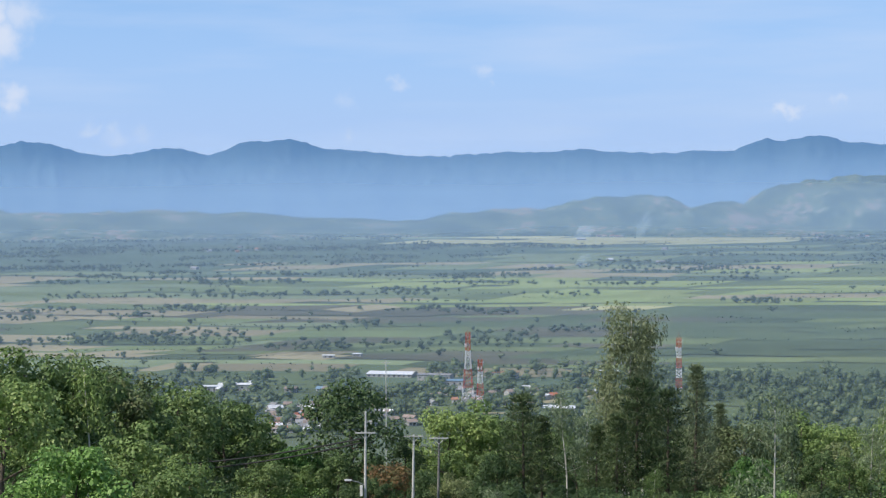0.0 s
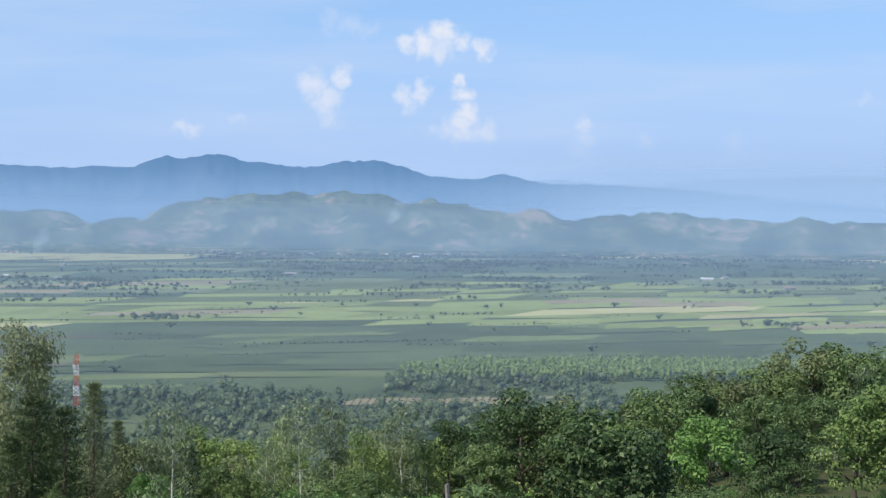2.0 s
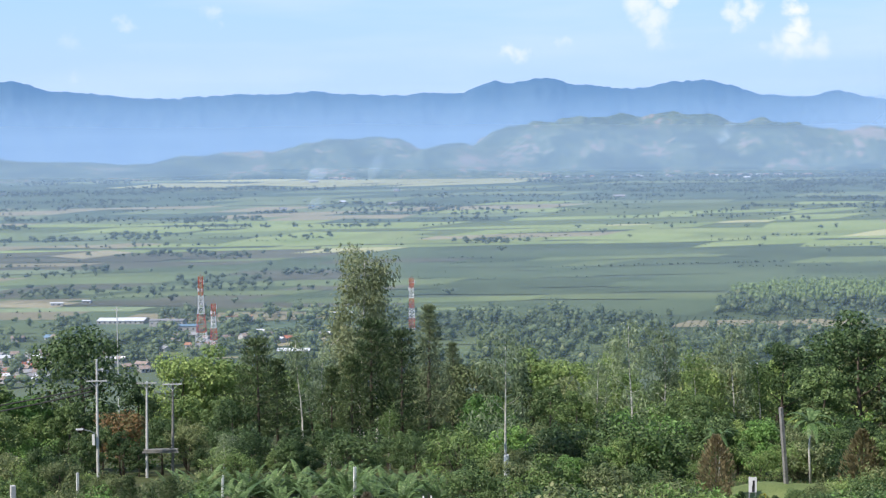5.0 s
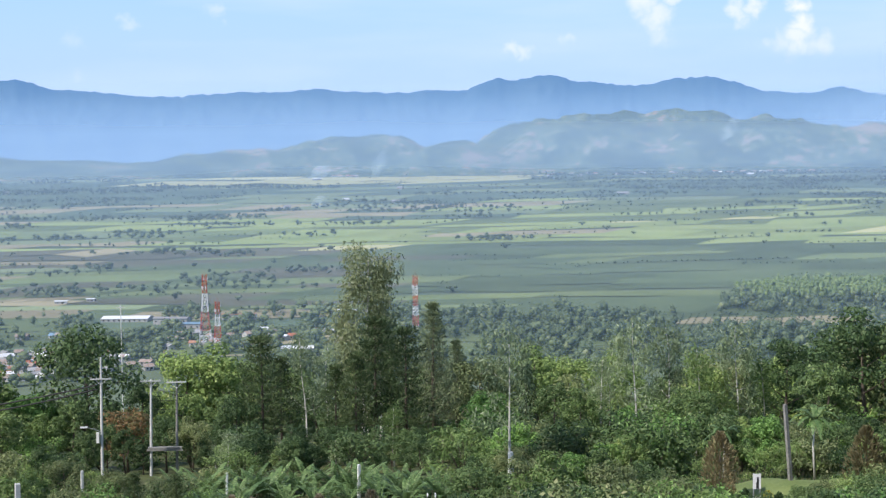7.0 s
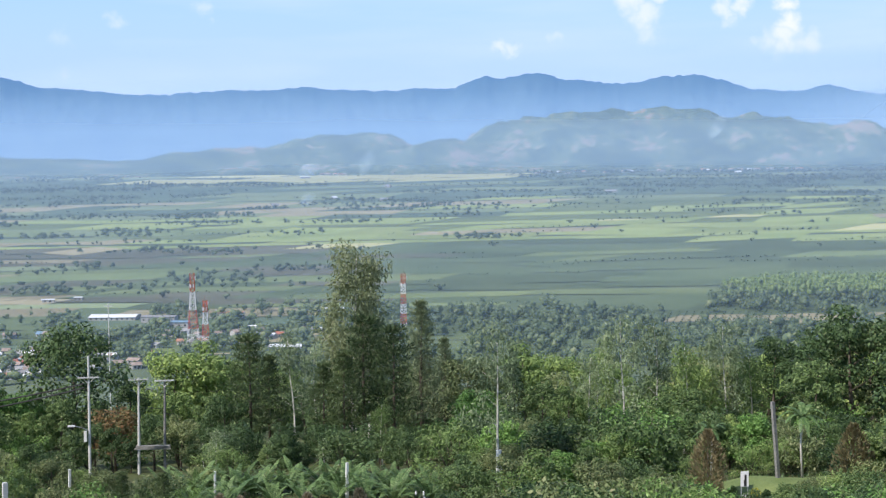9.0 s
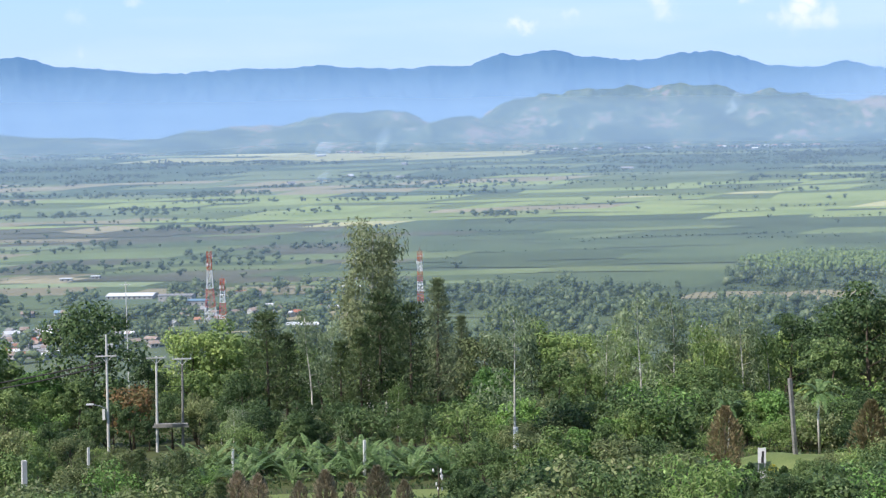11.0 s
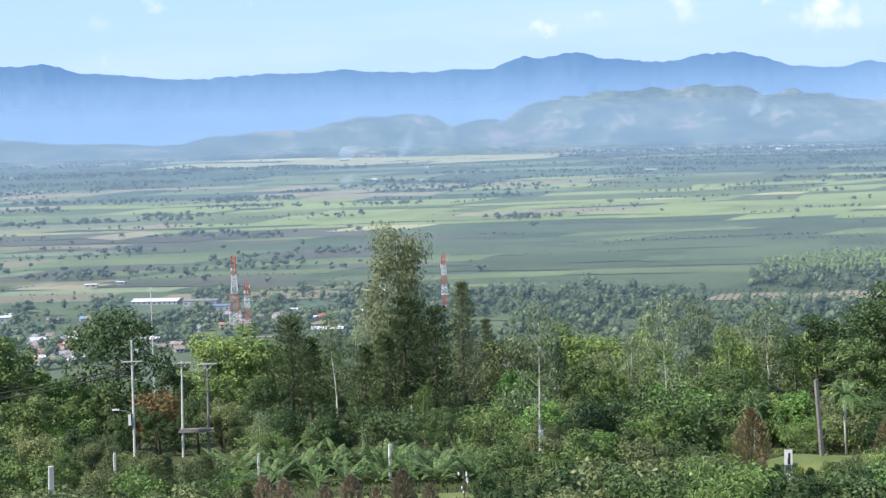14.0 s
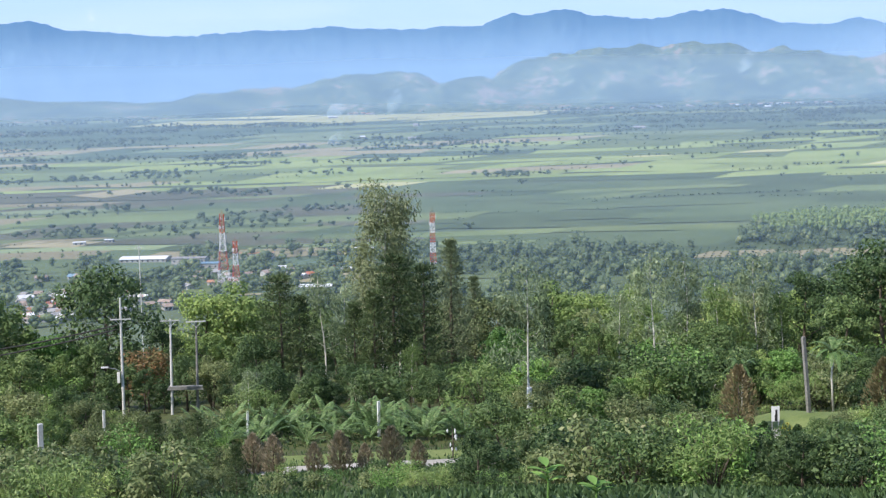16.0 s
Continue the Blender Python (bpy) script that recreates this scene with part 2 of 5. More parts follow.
PAINT_RED = surface("tower_red", (0.42, 0.07, 0.035), (0.55, 0.12, 0.07), scale=0.3, rough=0.5, bump=0.0)
PAINT_WHITE = surface("tower_white", (0.66, 0.66, 0.66), (0.82, 0.82, 0.81), scale=0.3, rough=0.5, bump=0.0)
WALL_PAINT = surface("house_paint", (0.34, 0.33, 0.31), (0.52, 0.51, 0.48), scale=0.4, bump=0.1, per_object=0.2)
GLASS_DARK = surface("window_dark", (0.03, 0.035, 0.04), (0.06, 0.065, 0.07), scale=1, rough=0.15, bump=0)
ROOFS = [
    surface("roof_red", (0.30, 0.10, 0.06), (0.42, 0.17, 0.10), scale=0.5, fine=12, per_object=0.25),
    surface("roof_orange", (0.36, 0.18, 0.11), (0.46, 0.25, 0.16), scale=0.5, fine=12, per_object=0.2),
    surface("roof_grey", (0.22, 0.22, 0.22), (0.36, 0.35, 0.34), scale=0.5, fine=12, per_object=0.3),
    surface("roof_white", (0.66, 0.67, 0.68), (0.80, 0.80, 0.80), scale=0.3, fine=12, rough=0.5, per_object=0.1),
    surface("roof_blue", (0.16, 0.26, 0.36), (0.24, 0.36, 0.45), scale=0.5, fine=12, rough=0.5, per_object=0.2),
    surface("roof_rust", (0.26, 0.19, 0.15), (0.40, 0.33, 0.28), scale=0.4, fine=12, per_object=0.2),
]
SLOPE = surface("slope_soil", (0.05, 0.055, 0.022), (0.10, 0.12, 0.035), scale=0.12, fine=14, bump=0.8, c3=(0.17, 0.13, 0.075), dist=0.3)
GRASS = surface("mown_grass", (0.10, 0.145, 0.04), (0.185, 0.225, 0.075), scale=0.5, fine=16, bump=0.8, c3=(0.25, 0.23, 0.12), c3_at=0.68)
PATH = surface("path_concrete", (0.30, 0.29, 0.26), (0.44, 0.42, 0.38), scale=0.7, fine=9, bump=0.2, c3=(0.20, 0.18, 0.13))
FIELD = {
    # dark crop, also the painted cloud shade across the plain
    "dark": surface("crop_and_cloud_shade", (0.078, 0.112, 0.052), (0.122, 0.160, 0.070), scale=0.012, fine=14, bump=0.3, c3=(0.15, 0.165, 0.085), per_object=0.18),
    "soil": surface("ploughed_soil", (0.100, 0.105, 0.066), (0.148, 0.146, 0.090), scale=0.012, fine=14, bump=0.3, c3=(0.125, 0.145, 0.08), per_object=0.16),
    "green": surface("crop_green", (0.132, 0.178, 0.070), (0.202, 0.250, 0.100), scale=0.012, fine=14, bump=0.3, c3=(0.23, 0.245, 0.115), per_object=0.18),
    "bright": surface("crop_bright", (0.225, 0.295, 0.095), (0.325, 0.375, 0.140), scale=0.01, fine=14, bump=0.2, c3=(0.35, 0.35, 0.18), per_object=0.14),
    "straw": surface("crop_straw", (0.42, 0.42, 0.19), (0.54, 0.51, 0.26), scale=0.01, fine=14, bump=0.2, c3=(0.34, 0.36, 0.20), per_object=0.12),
    "tan": surface("bare_tan", (0.245, 0.220, 0.128), (0.340, 0.305, 0.185), scale=0.012, fine=14, bump=0.2, c3=(0.20, 0.215, 0.13), per_object=0.18),
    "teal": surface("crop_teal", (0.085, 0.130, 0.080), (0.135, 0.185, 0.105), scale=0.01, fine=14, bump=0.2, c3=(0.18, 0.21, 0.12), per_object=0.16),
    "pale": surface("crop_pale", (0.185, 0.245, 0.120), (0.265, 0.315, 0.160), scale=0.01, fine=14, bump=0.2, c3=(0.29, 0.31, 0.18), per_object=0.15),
}
PLAIN = surface("plain_ground", (0.085, 0.120, 0.070), (0.130, 0.165, 0.092), scale=0.006, fine=9, bump=0.3, c3=(0.20, 0.20, 0.13))
# the emission colours carry the blue of the haze
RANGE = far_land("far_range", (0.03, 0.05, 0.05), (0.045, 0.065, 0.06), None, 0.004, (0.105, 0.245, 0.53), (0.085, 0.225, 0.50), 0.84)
HILLS = surface("foot_hills", (0.022, 0.045, 0.024), (0.085, 0.118, 0.058), scale=0.008, fine=7, rough=1.0, bump=0.6, dist=6.0, c3=(0.195, 0.160, 0.125), c3_at=0.70)
for e, at in zip(HILLS.node_tree.nodes["Color Ramp"].color_ramp.elements, (0.43, 0.55, 0.60)):
    e.position = at
# paler emission paints thicker haze over the mountains beyond
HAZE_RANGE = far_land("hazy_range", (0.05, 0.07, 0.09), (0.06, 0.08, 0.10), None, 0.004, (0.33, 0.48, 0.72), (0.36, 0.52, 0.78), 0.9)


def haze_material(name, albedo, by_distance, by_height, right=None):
    """Haze painted on a sheet: lets most light through, scatters a little evenly."""
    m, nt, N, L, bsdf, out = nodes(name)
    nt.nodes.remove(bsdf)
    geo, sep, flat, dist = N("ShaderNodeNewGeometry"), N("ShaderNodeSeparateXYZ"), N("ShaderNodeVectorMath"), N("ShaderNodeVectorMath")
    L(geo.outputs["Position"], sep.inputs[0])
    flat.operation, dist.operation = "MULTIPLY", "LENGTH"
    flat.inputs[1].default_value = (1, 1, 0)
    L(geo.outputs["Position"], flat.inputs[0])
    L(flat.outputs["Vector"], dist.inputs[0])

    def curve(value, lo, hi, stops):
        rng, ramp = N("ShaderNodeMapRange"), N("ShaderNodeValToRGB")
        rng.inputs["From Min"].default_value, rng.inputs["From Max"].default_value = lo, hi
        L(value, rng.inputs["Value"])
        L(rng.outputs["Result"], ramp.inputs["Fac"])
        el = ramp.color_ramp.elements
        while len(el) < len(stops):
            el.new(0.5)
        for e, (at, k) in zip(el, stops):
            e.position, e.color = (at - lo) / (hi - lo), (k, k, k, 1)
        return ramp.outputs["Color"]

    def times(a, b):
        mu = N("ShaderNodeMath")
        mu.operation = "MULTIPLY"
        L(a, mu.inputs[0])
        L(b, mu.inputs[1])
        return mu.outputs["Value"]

    # opacity painted by height and by distance from the origin
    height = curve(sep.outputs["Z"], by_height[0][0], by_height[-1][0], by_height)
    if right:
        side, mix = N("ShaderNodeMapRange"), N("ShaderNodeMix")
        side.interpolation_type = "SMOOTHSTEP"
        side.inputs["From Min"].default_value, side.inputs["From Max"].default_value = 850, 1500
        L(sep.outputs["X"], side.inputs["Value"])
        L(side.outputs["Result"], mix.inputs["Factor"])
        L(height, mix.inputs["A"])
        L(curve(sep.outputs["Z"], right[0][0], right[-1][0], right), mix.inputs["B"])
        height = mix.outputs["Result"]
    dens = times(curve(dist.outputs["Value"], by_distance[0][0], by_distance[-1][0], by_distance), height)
    # noise in the painted density, as drifting thicker and thinner air
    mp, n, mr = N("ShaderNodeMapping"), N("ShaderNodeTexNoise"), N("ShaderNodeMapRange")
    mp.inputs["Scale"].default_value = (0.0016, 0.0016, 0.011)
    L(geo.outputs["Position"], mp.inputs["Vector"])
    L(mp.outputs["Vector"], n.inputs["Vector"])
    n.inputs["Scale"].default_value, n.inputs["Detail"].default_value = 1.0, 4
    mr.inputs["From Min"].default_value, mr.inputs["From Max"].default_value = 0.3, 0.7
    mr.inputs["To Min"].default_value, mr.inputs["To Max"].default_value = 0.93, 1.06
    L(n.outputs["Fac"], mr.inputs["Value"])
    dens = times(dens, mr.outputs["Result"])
    # fixed upward normal lights the sheet evenly whatever its slope
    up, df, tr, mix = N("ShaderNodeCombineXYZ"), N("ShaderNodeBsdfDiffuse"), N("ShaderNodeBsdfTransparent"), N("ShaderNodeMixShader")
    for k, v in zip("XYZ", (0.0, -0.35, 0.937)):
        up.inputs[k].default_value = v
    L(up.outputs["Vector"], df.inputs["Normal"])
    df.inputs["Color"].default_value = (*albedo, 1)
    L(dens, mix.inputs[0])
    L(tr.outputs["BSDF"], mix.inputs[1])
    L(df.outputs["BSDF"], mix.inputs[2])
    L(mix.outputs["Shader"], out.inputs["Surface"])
    return m


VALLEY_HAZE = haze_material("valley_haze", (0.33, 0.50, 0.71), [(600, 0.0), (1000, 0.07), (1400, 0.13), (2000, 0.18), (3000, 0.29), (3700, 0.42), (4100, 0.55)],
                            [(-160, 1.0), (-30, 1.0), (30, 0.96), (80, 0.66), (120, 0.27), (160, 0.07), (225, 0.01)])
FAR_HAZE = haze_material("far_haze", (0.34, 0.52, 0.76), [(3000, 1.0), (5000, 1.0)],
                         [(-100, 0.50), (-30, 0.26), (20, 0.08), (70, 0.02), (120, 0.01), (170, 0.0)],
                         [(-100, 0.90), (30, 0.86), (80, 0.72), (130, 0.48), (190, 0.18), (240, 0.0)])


# ---------------------------------------------------------------- mesh helpers
class Mesh:
    """Gathers vertices and faces of one mesh."""

    def __init__(self):
        self.v, self.f, self.n = [], [], 0

    def add(self, verts, faces):
        k = self.n
        self.v.extend(tuple(p) for p in verts)
        self.f.extend(tuple(i + k for i in f) for f in faces)
        self.n += len(verts)

    def box(self, c, s, rz=0.0):
        x, y, z = s[0] / 2, s[1] / 2, s[2] / 2
        co, si = math.cos(rz), math.sin(rz)
        vs = [(c[0] + co * a * x - si * b * y, c[1] + si * a * x + co * b * y, c[2] + e * z)
              for e in (-1, 1) for a, b in ((-1, -1), (1, -1), (1, 1), (-1, 1))]
        self.add(vs, [(3, 2, 1, 0), (4, 5, 6, 7), (0, 1, 5, 4), (1, 2, 6, 5), (2, 3, 7, 6), (3, 0, 4, 7)])

    def tube(self, pts, radii, sides=7, cap=True):
        pts = [Vector(p) for p in pts]
        vs, fs = [], []
        for i, p in enumerate(pts):
            t = (pts[min(i + 1, len(pts) - 1)] - pts[max(i - 1, 0)]).normalized()
            a = t.cross(Vector((0.31, 0.95, 0.05)))
            if a.length < 0.1:
                a = t.cross(Vector((1, 0, 0)))
            a.normalize()
            b = t.cross(a)
            for k in range(sides):
                w = 2 * math.pi * k / sides
                vs.append(p + (a * math.cos(w) + b * math.sin(w)) * radii[i])
        for i in range(len(pts) - 1):
            for k in range(sides):
                k2 = (k + 1) % sides
                fs.append((i * sides + k, i * sides + k2, (i + 1) * sides + k2, (i + 1) * sides + k))
        if cap:
            fs.append(tuple(range(sides))[::-1])
            fs.append(tuple((len(pts) - 1) * sides + k for k in range(sides)))
        self.add(vs, fs)

    def data(self, name, material, smooth=False):
        me = bpy.data.meshes.new(name)
        me.from_pydata(self.v, [], self.f)
        me.materials.append(material)
        if smooth:
            me.shade_smooth()
        return me


def quads(name, v, material):
    """One mesh of separate four-cornered leaves; v is n x 4 x 3."""
    n = len(v)
    me = bpy.data.meshes.new(name)
    me.vertices.add(n * 4)
    me.vertices.foreach_set("co", np.ascontiguousarray(v, dtype=np.float32).ravel())
    me.loops.add(n * 4)
    me.loops.foreach_set("vertex_index", np.arange(n * 4, dtype=np.int32))
    me.polygons.add(n)
    me.polygons.foreach_set("loop_start", np.arange(n, dtype=np.int32) * 4)
    me.materials.append(material)
    me.update(calc_edges=True)
    me.validate()
    return me


def unit(a):
    return a / np.maximum(np.linalg.norm(a, axis=-1, keepdims=True), 1e-9)


def sprays(rng, pos, along, size, aspect=0.45, face=None):
    """Pointed leaves at pos, lying along the given ways."""
    n = len(pos)
    along = unit(along)
    if face is not None:
        face = unit(face)
        along = unit(along - face * np.sum(along * face, axis=1, keepdims=True))
        side = np.cross(face, along)
    else:
        side = unit(np.cross(along, rng.normal(size=(n, 3))))
    s = (size * rng.uniform(0.65, 1.35, n))[:, None]
    w = s * aspect * rng.uniform(0.7, 1.2, n)[:, None]
    tip = along * s
    return np.stack([pos - tip * 0.5, pos + side * w * 0.5 - tip * 0.05, pos + tip * 0.5, pos - side * w * 0.5 - tip * 0.05], 1)


def in_ball(rng, n, hollow=0.0):
    d = unit(rng.normal(size=(n, 3)))
    r = rng.uniform(hollow ** 3, 1, n) ** (1 / 3)
    return d * r[:, None]


ICO = bmesh.new()
bmesh.ops.create_icosphere(ICO, subdivisions=1, radius=1.0)
ICO_V = np.array([tuple(v.co) for v in ICO.verts])
ICO_F = np.array([[v.index for v in f.verts] for f in ICO.faces])
ICO.free()


def clumps(name, centre, radius, rng, material, leaves):
    """One mesh of uneven rounded clumps (n x 3 centres and radii) with loose leaves about them."""
    n, k = len(centre), len(ICO_V)
    v = ICO_V[None] * rng.uniform(0.68, 1.22, (n, k, 1)) * radius[:, None] + centre[:, None]
    co = np.concatenate([v.reshape(-1, 3), leaves.reshape(-1, 3)])
    tri = (ICO_F[None] + (np.arange(n) * k)[:, None, None]).reshape(-1)
    q = np.arange(len(leaves) * 4) + n * k
    nt, nq = n * len(ICO_F), len(leaves)
    me = bpy.data.meshes.new(name)
    me.vertices.add(len(co))
    me.vertices.foreach_set("co", co.astype(np.float32).ravel())
    me.loops.add(nt * 3 + nq * 4)
    me.loops.foreach_set("vertex_index", np.concatenate([tri, q]).astype(np.int32))
    me.polygons.add(nt + nq)
    me.polygons.foreach_set("loop_start", np.concatenate([np.arange(nt) * 3, nt * 3 + np.arange(nq) * 4]).astype(np.int32))
    me.materials.append(material)
    me.update(calc_edges=True)
    me.validate()
    me.shade_smooth()
    return me


def part(name, me, parent, label=""):
    ob = new(name, me)
    ob.parent = parent
    return tagged(ob, label)


def smooth(a, b, x):
    t = min(max((x - a) / (b - a), 0.0), 1.0)
    return t * t * (3 - 2 * t)


# ---------------------------------------------------------------- ground
DIST = [0, 6, 30, 60, 95, 115, 140, 200, 300, 500, 800, 1000, 4000, 4900]
FALL = [0, -0.1, -6.3, -13.8, -20.9, -22.9, -25.8, -35.3, -52.3, -90.3, -130.3, -139.3, -76.3, -79.0]


def ground_z(x, y):
    d, az = math.hypot(x, y), math.degrees(math.atan2(x, y))
    z = float(np.interp(d, DIST, FALL))
    near = 1 - smooth(260, 520, d)
    z += near * smooth(13, 25, az) * (1 - smooth(100, 140, az)) * 0.045 * d
    z += near * smooth(-14, -24, az) * (1 - smooth(100, 140, -az)) * 0.02 * d
    z += near * smooth(30, 70, d) * 1.0 * (noise.noise((x * 0.03, y * 0.03, 0.3)))
    mid = smooth(450, 650, d) * (1 - smooth(1000, 1250, d))
    z += mid * 9 * smooth(2, 12, az) * (1 - smooth(30, 60, az))
    return z


def spot(az, d):
    a = radians(az)
    x, y = d * math.sin(a), d * math.cos(a)
    return Vector((x, y, ground_z(x, y)))


def polar_sheet(azs, ds, height):
    m = Mesh()
    vs = [(d * math.sin(radians(a)), d * math.cos(radians(a)), height(a, d)) for d in ds for a in azs]
    n = len(azs)
    m.add(vs, [(i * n + k, i * n + k + 1, (i + 1) * n + k + 1, (i + 1) * n + k) for i in range(len(ds) - 1) for k in range(n - 1)])
    return m


def build_ground():
    azs = [-180 + 5 * i for i in range(28)] + [-40 + 0.5 * i for i in range(161)] + [45 + 5 * i for i in range(28)]
    ds = [0.002, 1.5, 3, 6, 10, 16, 23, 30] + [30 + 5 * i for i in range(1, 60)] + [330 + 20 * i for i in range(1, 50)] + [1310 + 100 * i for i in range(1, 37)]
    m = polar_sheet(azs, ds, lambda a, d: ground_z(d * math.sin(radians(a)), d * math.cos(radians(a))))
    n = len(azs) - 1
    m.f.append(tuple(reversed(range(n))))
    me = m.data("ground", SLOPE, True)
    me.materials.append(PLAIN)
    me.polygons[-1].use_smooth = False
    for p in me.polygons:
        if p.index < n * (len(ds) - 1) and ds[p.index // n] > 640:
            p.material_index = 1
    return tagged(new("ground", me), "wooded hillside falling to a wide flat valley floor", "ground", kind="structure")


ground = build_ground()


def belt(az, d, r):
    """Which crop grows where on the valley floor; one dark belt is painted cloud shade."""
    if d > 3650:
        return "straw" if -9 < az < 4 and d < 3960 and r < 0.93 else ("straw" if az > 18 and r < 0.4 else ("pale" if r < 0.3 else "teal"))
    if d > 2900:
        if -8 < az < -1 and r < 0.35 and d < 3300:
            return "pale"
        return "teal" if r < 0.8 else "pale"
    if d > 2450:
        if az > 2:
            return "bright" if r < 0.3 else ("pale" if r < 0.65 else "green")
        return "teal" if r < 0.45 else ("pale" if r < 0.8 else "tan")
    if d > 1960:
        if az > -9:
            return "bright" if r < 0.6 else ("straw" if r < 0.70 else ("green" if r < 0.93 else "tan"))
        return "green" if r < 0.36 else ("tan" if r < 0.52 else ("pale" if r < 0.78 else "bright"))
    # darker crops out to 1960 m stand in for a cloud's shadow
    if d > 1830:
        return "straw" if (-9 < az < -2 and r < 0.5) else ("dark" if az > -2 else ("tan" if r < 0.4 else "soil"))
    if d > 1330:
        if az < -10:
            return "tan" if r < 0.3 else ("soil" if r < 0.45 else ("dark" if r < 0.65 else ("green" if r < 0.88 else "pale")))
        return ("soil" if r < 0.28 else ("green" if r < 0.5 else "dark")) if az < -1 else ("dark" if r < 0.86 else "green")
    if az > -1:
        return ("tan" if r < 0.55 else "green") if 8 < az < 15 and 1180 < d < 1290 else "dark"
    return "green" if r < 0.15 else ("dark" if r < 0.6 else ("teal" if r < 0.85 else "tan"))


HEDGES = []


def lay(u, v):
    """From the fields' own slanting grid to the ground plan."""
    y = v + 0.05 * u + 70 * noise.noise((u * 0.0013, v * 0.0011, 2)) * v / 2200 + 22 * noise.noise((u * 0.005, v * 0.003, 5)) * v / 2200
    x = u + 0.55 * (v - 2000) + 60 * noise.noise((u * 0.002, v * 0.004, 8))
    return x, y


def build_fields():
    rng = random.Random(5)
    rest, count, single = {}, 0, 0
    v = 940.0
    while v < 4060:
        step = rng.uniform(0.018, 0.046) * v * (1.0 if v < 2600 else 1.3)
        half = 0.72 * v
        u = -half - 0.55 * (v - 2000)
        end = half - 0.55 * (v - 2000)
        while u < end:
            wide = rng.uniform(35, 190) * (0.4 + v / 2400)
            cx, cy = lay(u + wide / 2, v + step / 2)
            cd, caz = math.hypot(cx, cy), math.degrees(math.atan2(cx, cy))
            if 1050 < cd < 4060:
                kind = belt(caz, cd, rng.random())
                m = Mesh()
                k, rows = max(4, int(wide / 70)), 3
                vs = []
                j0, j1 = rng.uniform(-0.4, 0.4) * step, rng.uniform(-0.4, 0.4) * step
                for iy in range(rows):
                    for ix in range(k):
                        a, w = ix / (k - 1), iy / (rows - 1)
                        px, py = lay(u - 1.5 + a * (wide + 3.0), v - 1.5 + w * (step + 3.0) + j0 * (1 - a) + j1 * a)
                        vs.append((px, py, ground_z(px, py) + 0.35 + 0.02 * (count % 17)))
                m.add(vs, [(iy * k + ix, iy * k + ix + 1, (iy + 1) * k + ix + 1, (iy + 1) * k + ix) for iy in range(rows - 1) for ix in range(k - 1)])
                count += 1
                if -26 < caz < 29 and rng.random() < (0.45 if cd > 1950 else 0.3):
                    HEDGES.append((vs[0], vs[k - 1]) if rng.random() < 0.7 else (vs[0], vs[-k]))
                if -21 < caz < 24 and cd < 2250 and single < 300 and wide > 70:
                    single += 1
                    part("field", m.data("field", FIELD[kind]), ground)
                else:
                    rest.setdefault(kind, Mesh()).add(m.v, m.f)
            u += wide
        v += step
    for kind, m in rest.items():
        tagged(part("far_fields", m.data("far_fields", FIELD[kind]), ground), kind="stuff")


# far range: azimuth, height in degrees, width of each summit
SUMMITS = [(-22.6, 0.52, 1.5), (-18.0, 0.30, 1.2), (-15.45, 0.36, 0.8), (-13.9, 0.58, 1.3), (-11.6, 0.18, 1.1), (-6.8, 0.10, 1.3),
           (-3.8, 0.20, 1.8), (0.3, 0.12, 1.4), (2.43, 0.50, 0.8), (4.05, 0.56, 0.9), (5.8, 0.30, 1.2), (8.7, 0.36, 1.4), (10.0, 0.26, 0.9), (14.2, 0.26, 0.8),
           (-27, 0.3, 2), (-34, 0.4, 3)]


def ridge(az):
    base = 1.72 - 0.32 * smooth(9.5, 16, az)
    e = base + sum(h * math.exp(-((az - a) / w) ** 2) for a, h, w in SUMMITS)
    e -= 1.1 * smooth(16, 34, az)
    e += 0.06 * noise.noise((az * 0.9, 3.1, 0)) + 0.045 * noise.noise((az * 2.6, 7.7, 0)) + 0.05 * noise.noise((az * 5, 1.7, 0))
    return e


def build_range():
    azs = [-75 + 0.5 * i for i in range(90)] + [-30 + 0.1 * i for i in range(640)] + [34 + 0.5 * i for i in range(83)]
    ds = [4300, 4340] + [4380 + 15 * i for i in range(30)]

    def h(a, d):
        if d < 4380:
            return -100.0
        v = (d - 4380) / 400
        top = EYE + 4780 * math.tan(radians(ridge(a)))
        base = -86.0
        s = min(v, 1) ** 0.85
        z = base + (top - base) * s
        z += s ** 30 * (2.0 * abs(noise.noise((a * 2.9, 5.2, 0))) + 1.5 * noise.noise((a * 8.3, 2.7, 0)) + 0.8 * noise.noise((a * 19, 2.7, 0)))
        if v > 1:
            z -= (v - 1) * 300
        spur = 1 - abs(noise.noise((a * 0.55, d * 0.004, 5)))
        z -= (top - base) * 0.30 * (1 - s) * s * 2.2 * (1 - spur + 0.5 * abs(noise.noise((a * 1.7, d * 0.012, 9))))
        return z
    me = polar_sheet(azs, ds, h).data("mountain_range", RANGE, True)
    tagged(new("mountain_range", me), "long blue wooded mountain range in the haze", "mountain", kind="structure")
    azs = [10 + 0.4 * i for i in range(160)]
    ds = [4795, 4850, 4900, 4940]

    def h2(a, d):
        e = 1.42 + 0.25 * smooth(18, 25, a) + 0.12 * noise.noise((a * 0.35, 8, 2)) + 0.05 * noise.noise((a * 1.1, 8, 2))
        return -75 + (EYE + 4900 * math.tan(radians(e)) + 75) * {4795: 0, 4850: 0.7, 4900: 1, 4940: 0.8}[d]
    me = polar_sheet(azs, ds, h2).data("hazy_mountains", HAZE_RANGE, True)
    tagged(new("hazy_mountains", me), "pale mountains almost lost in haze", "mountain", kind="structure")


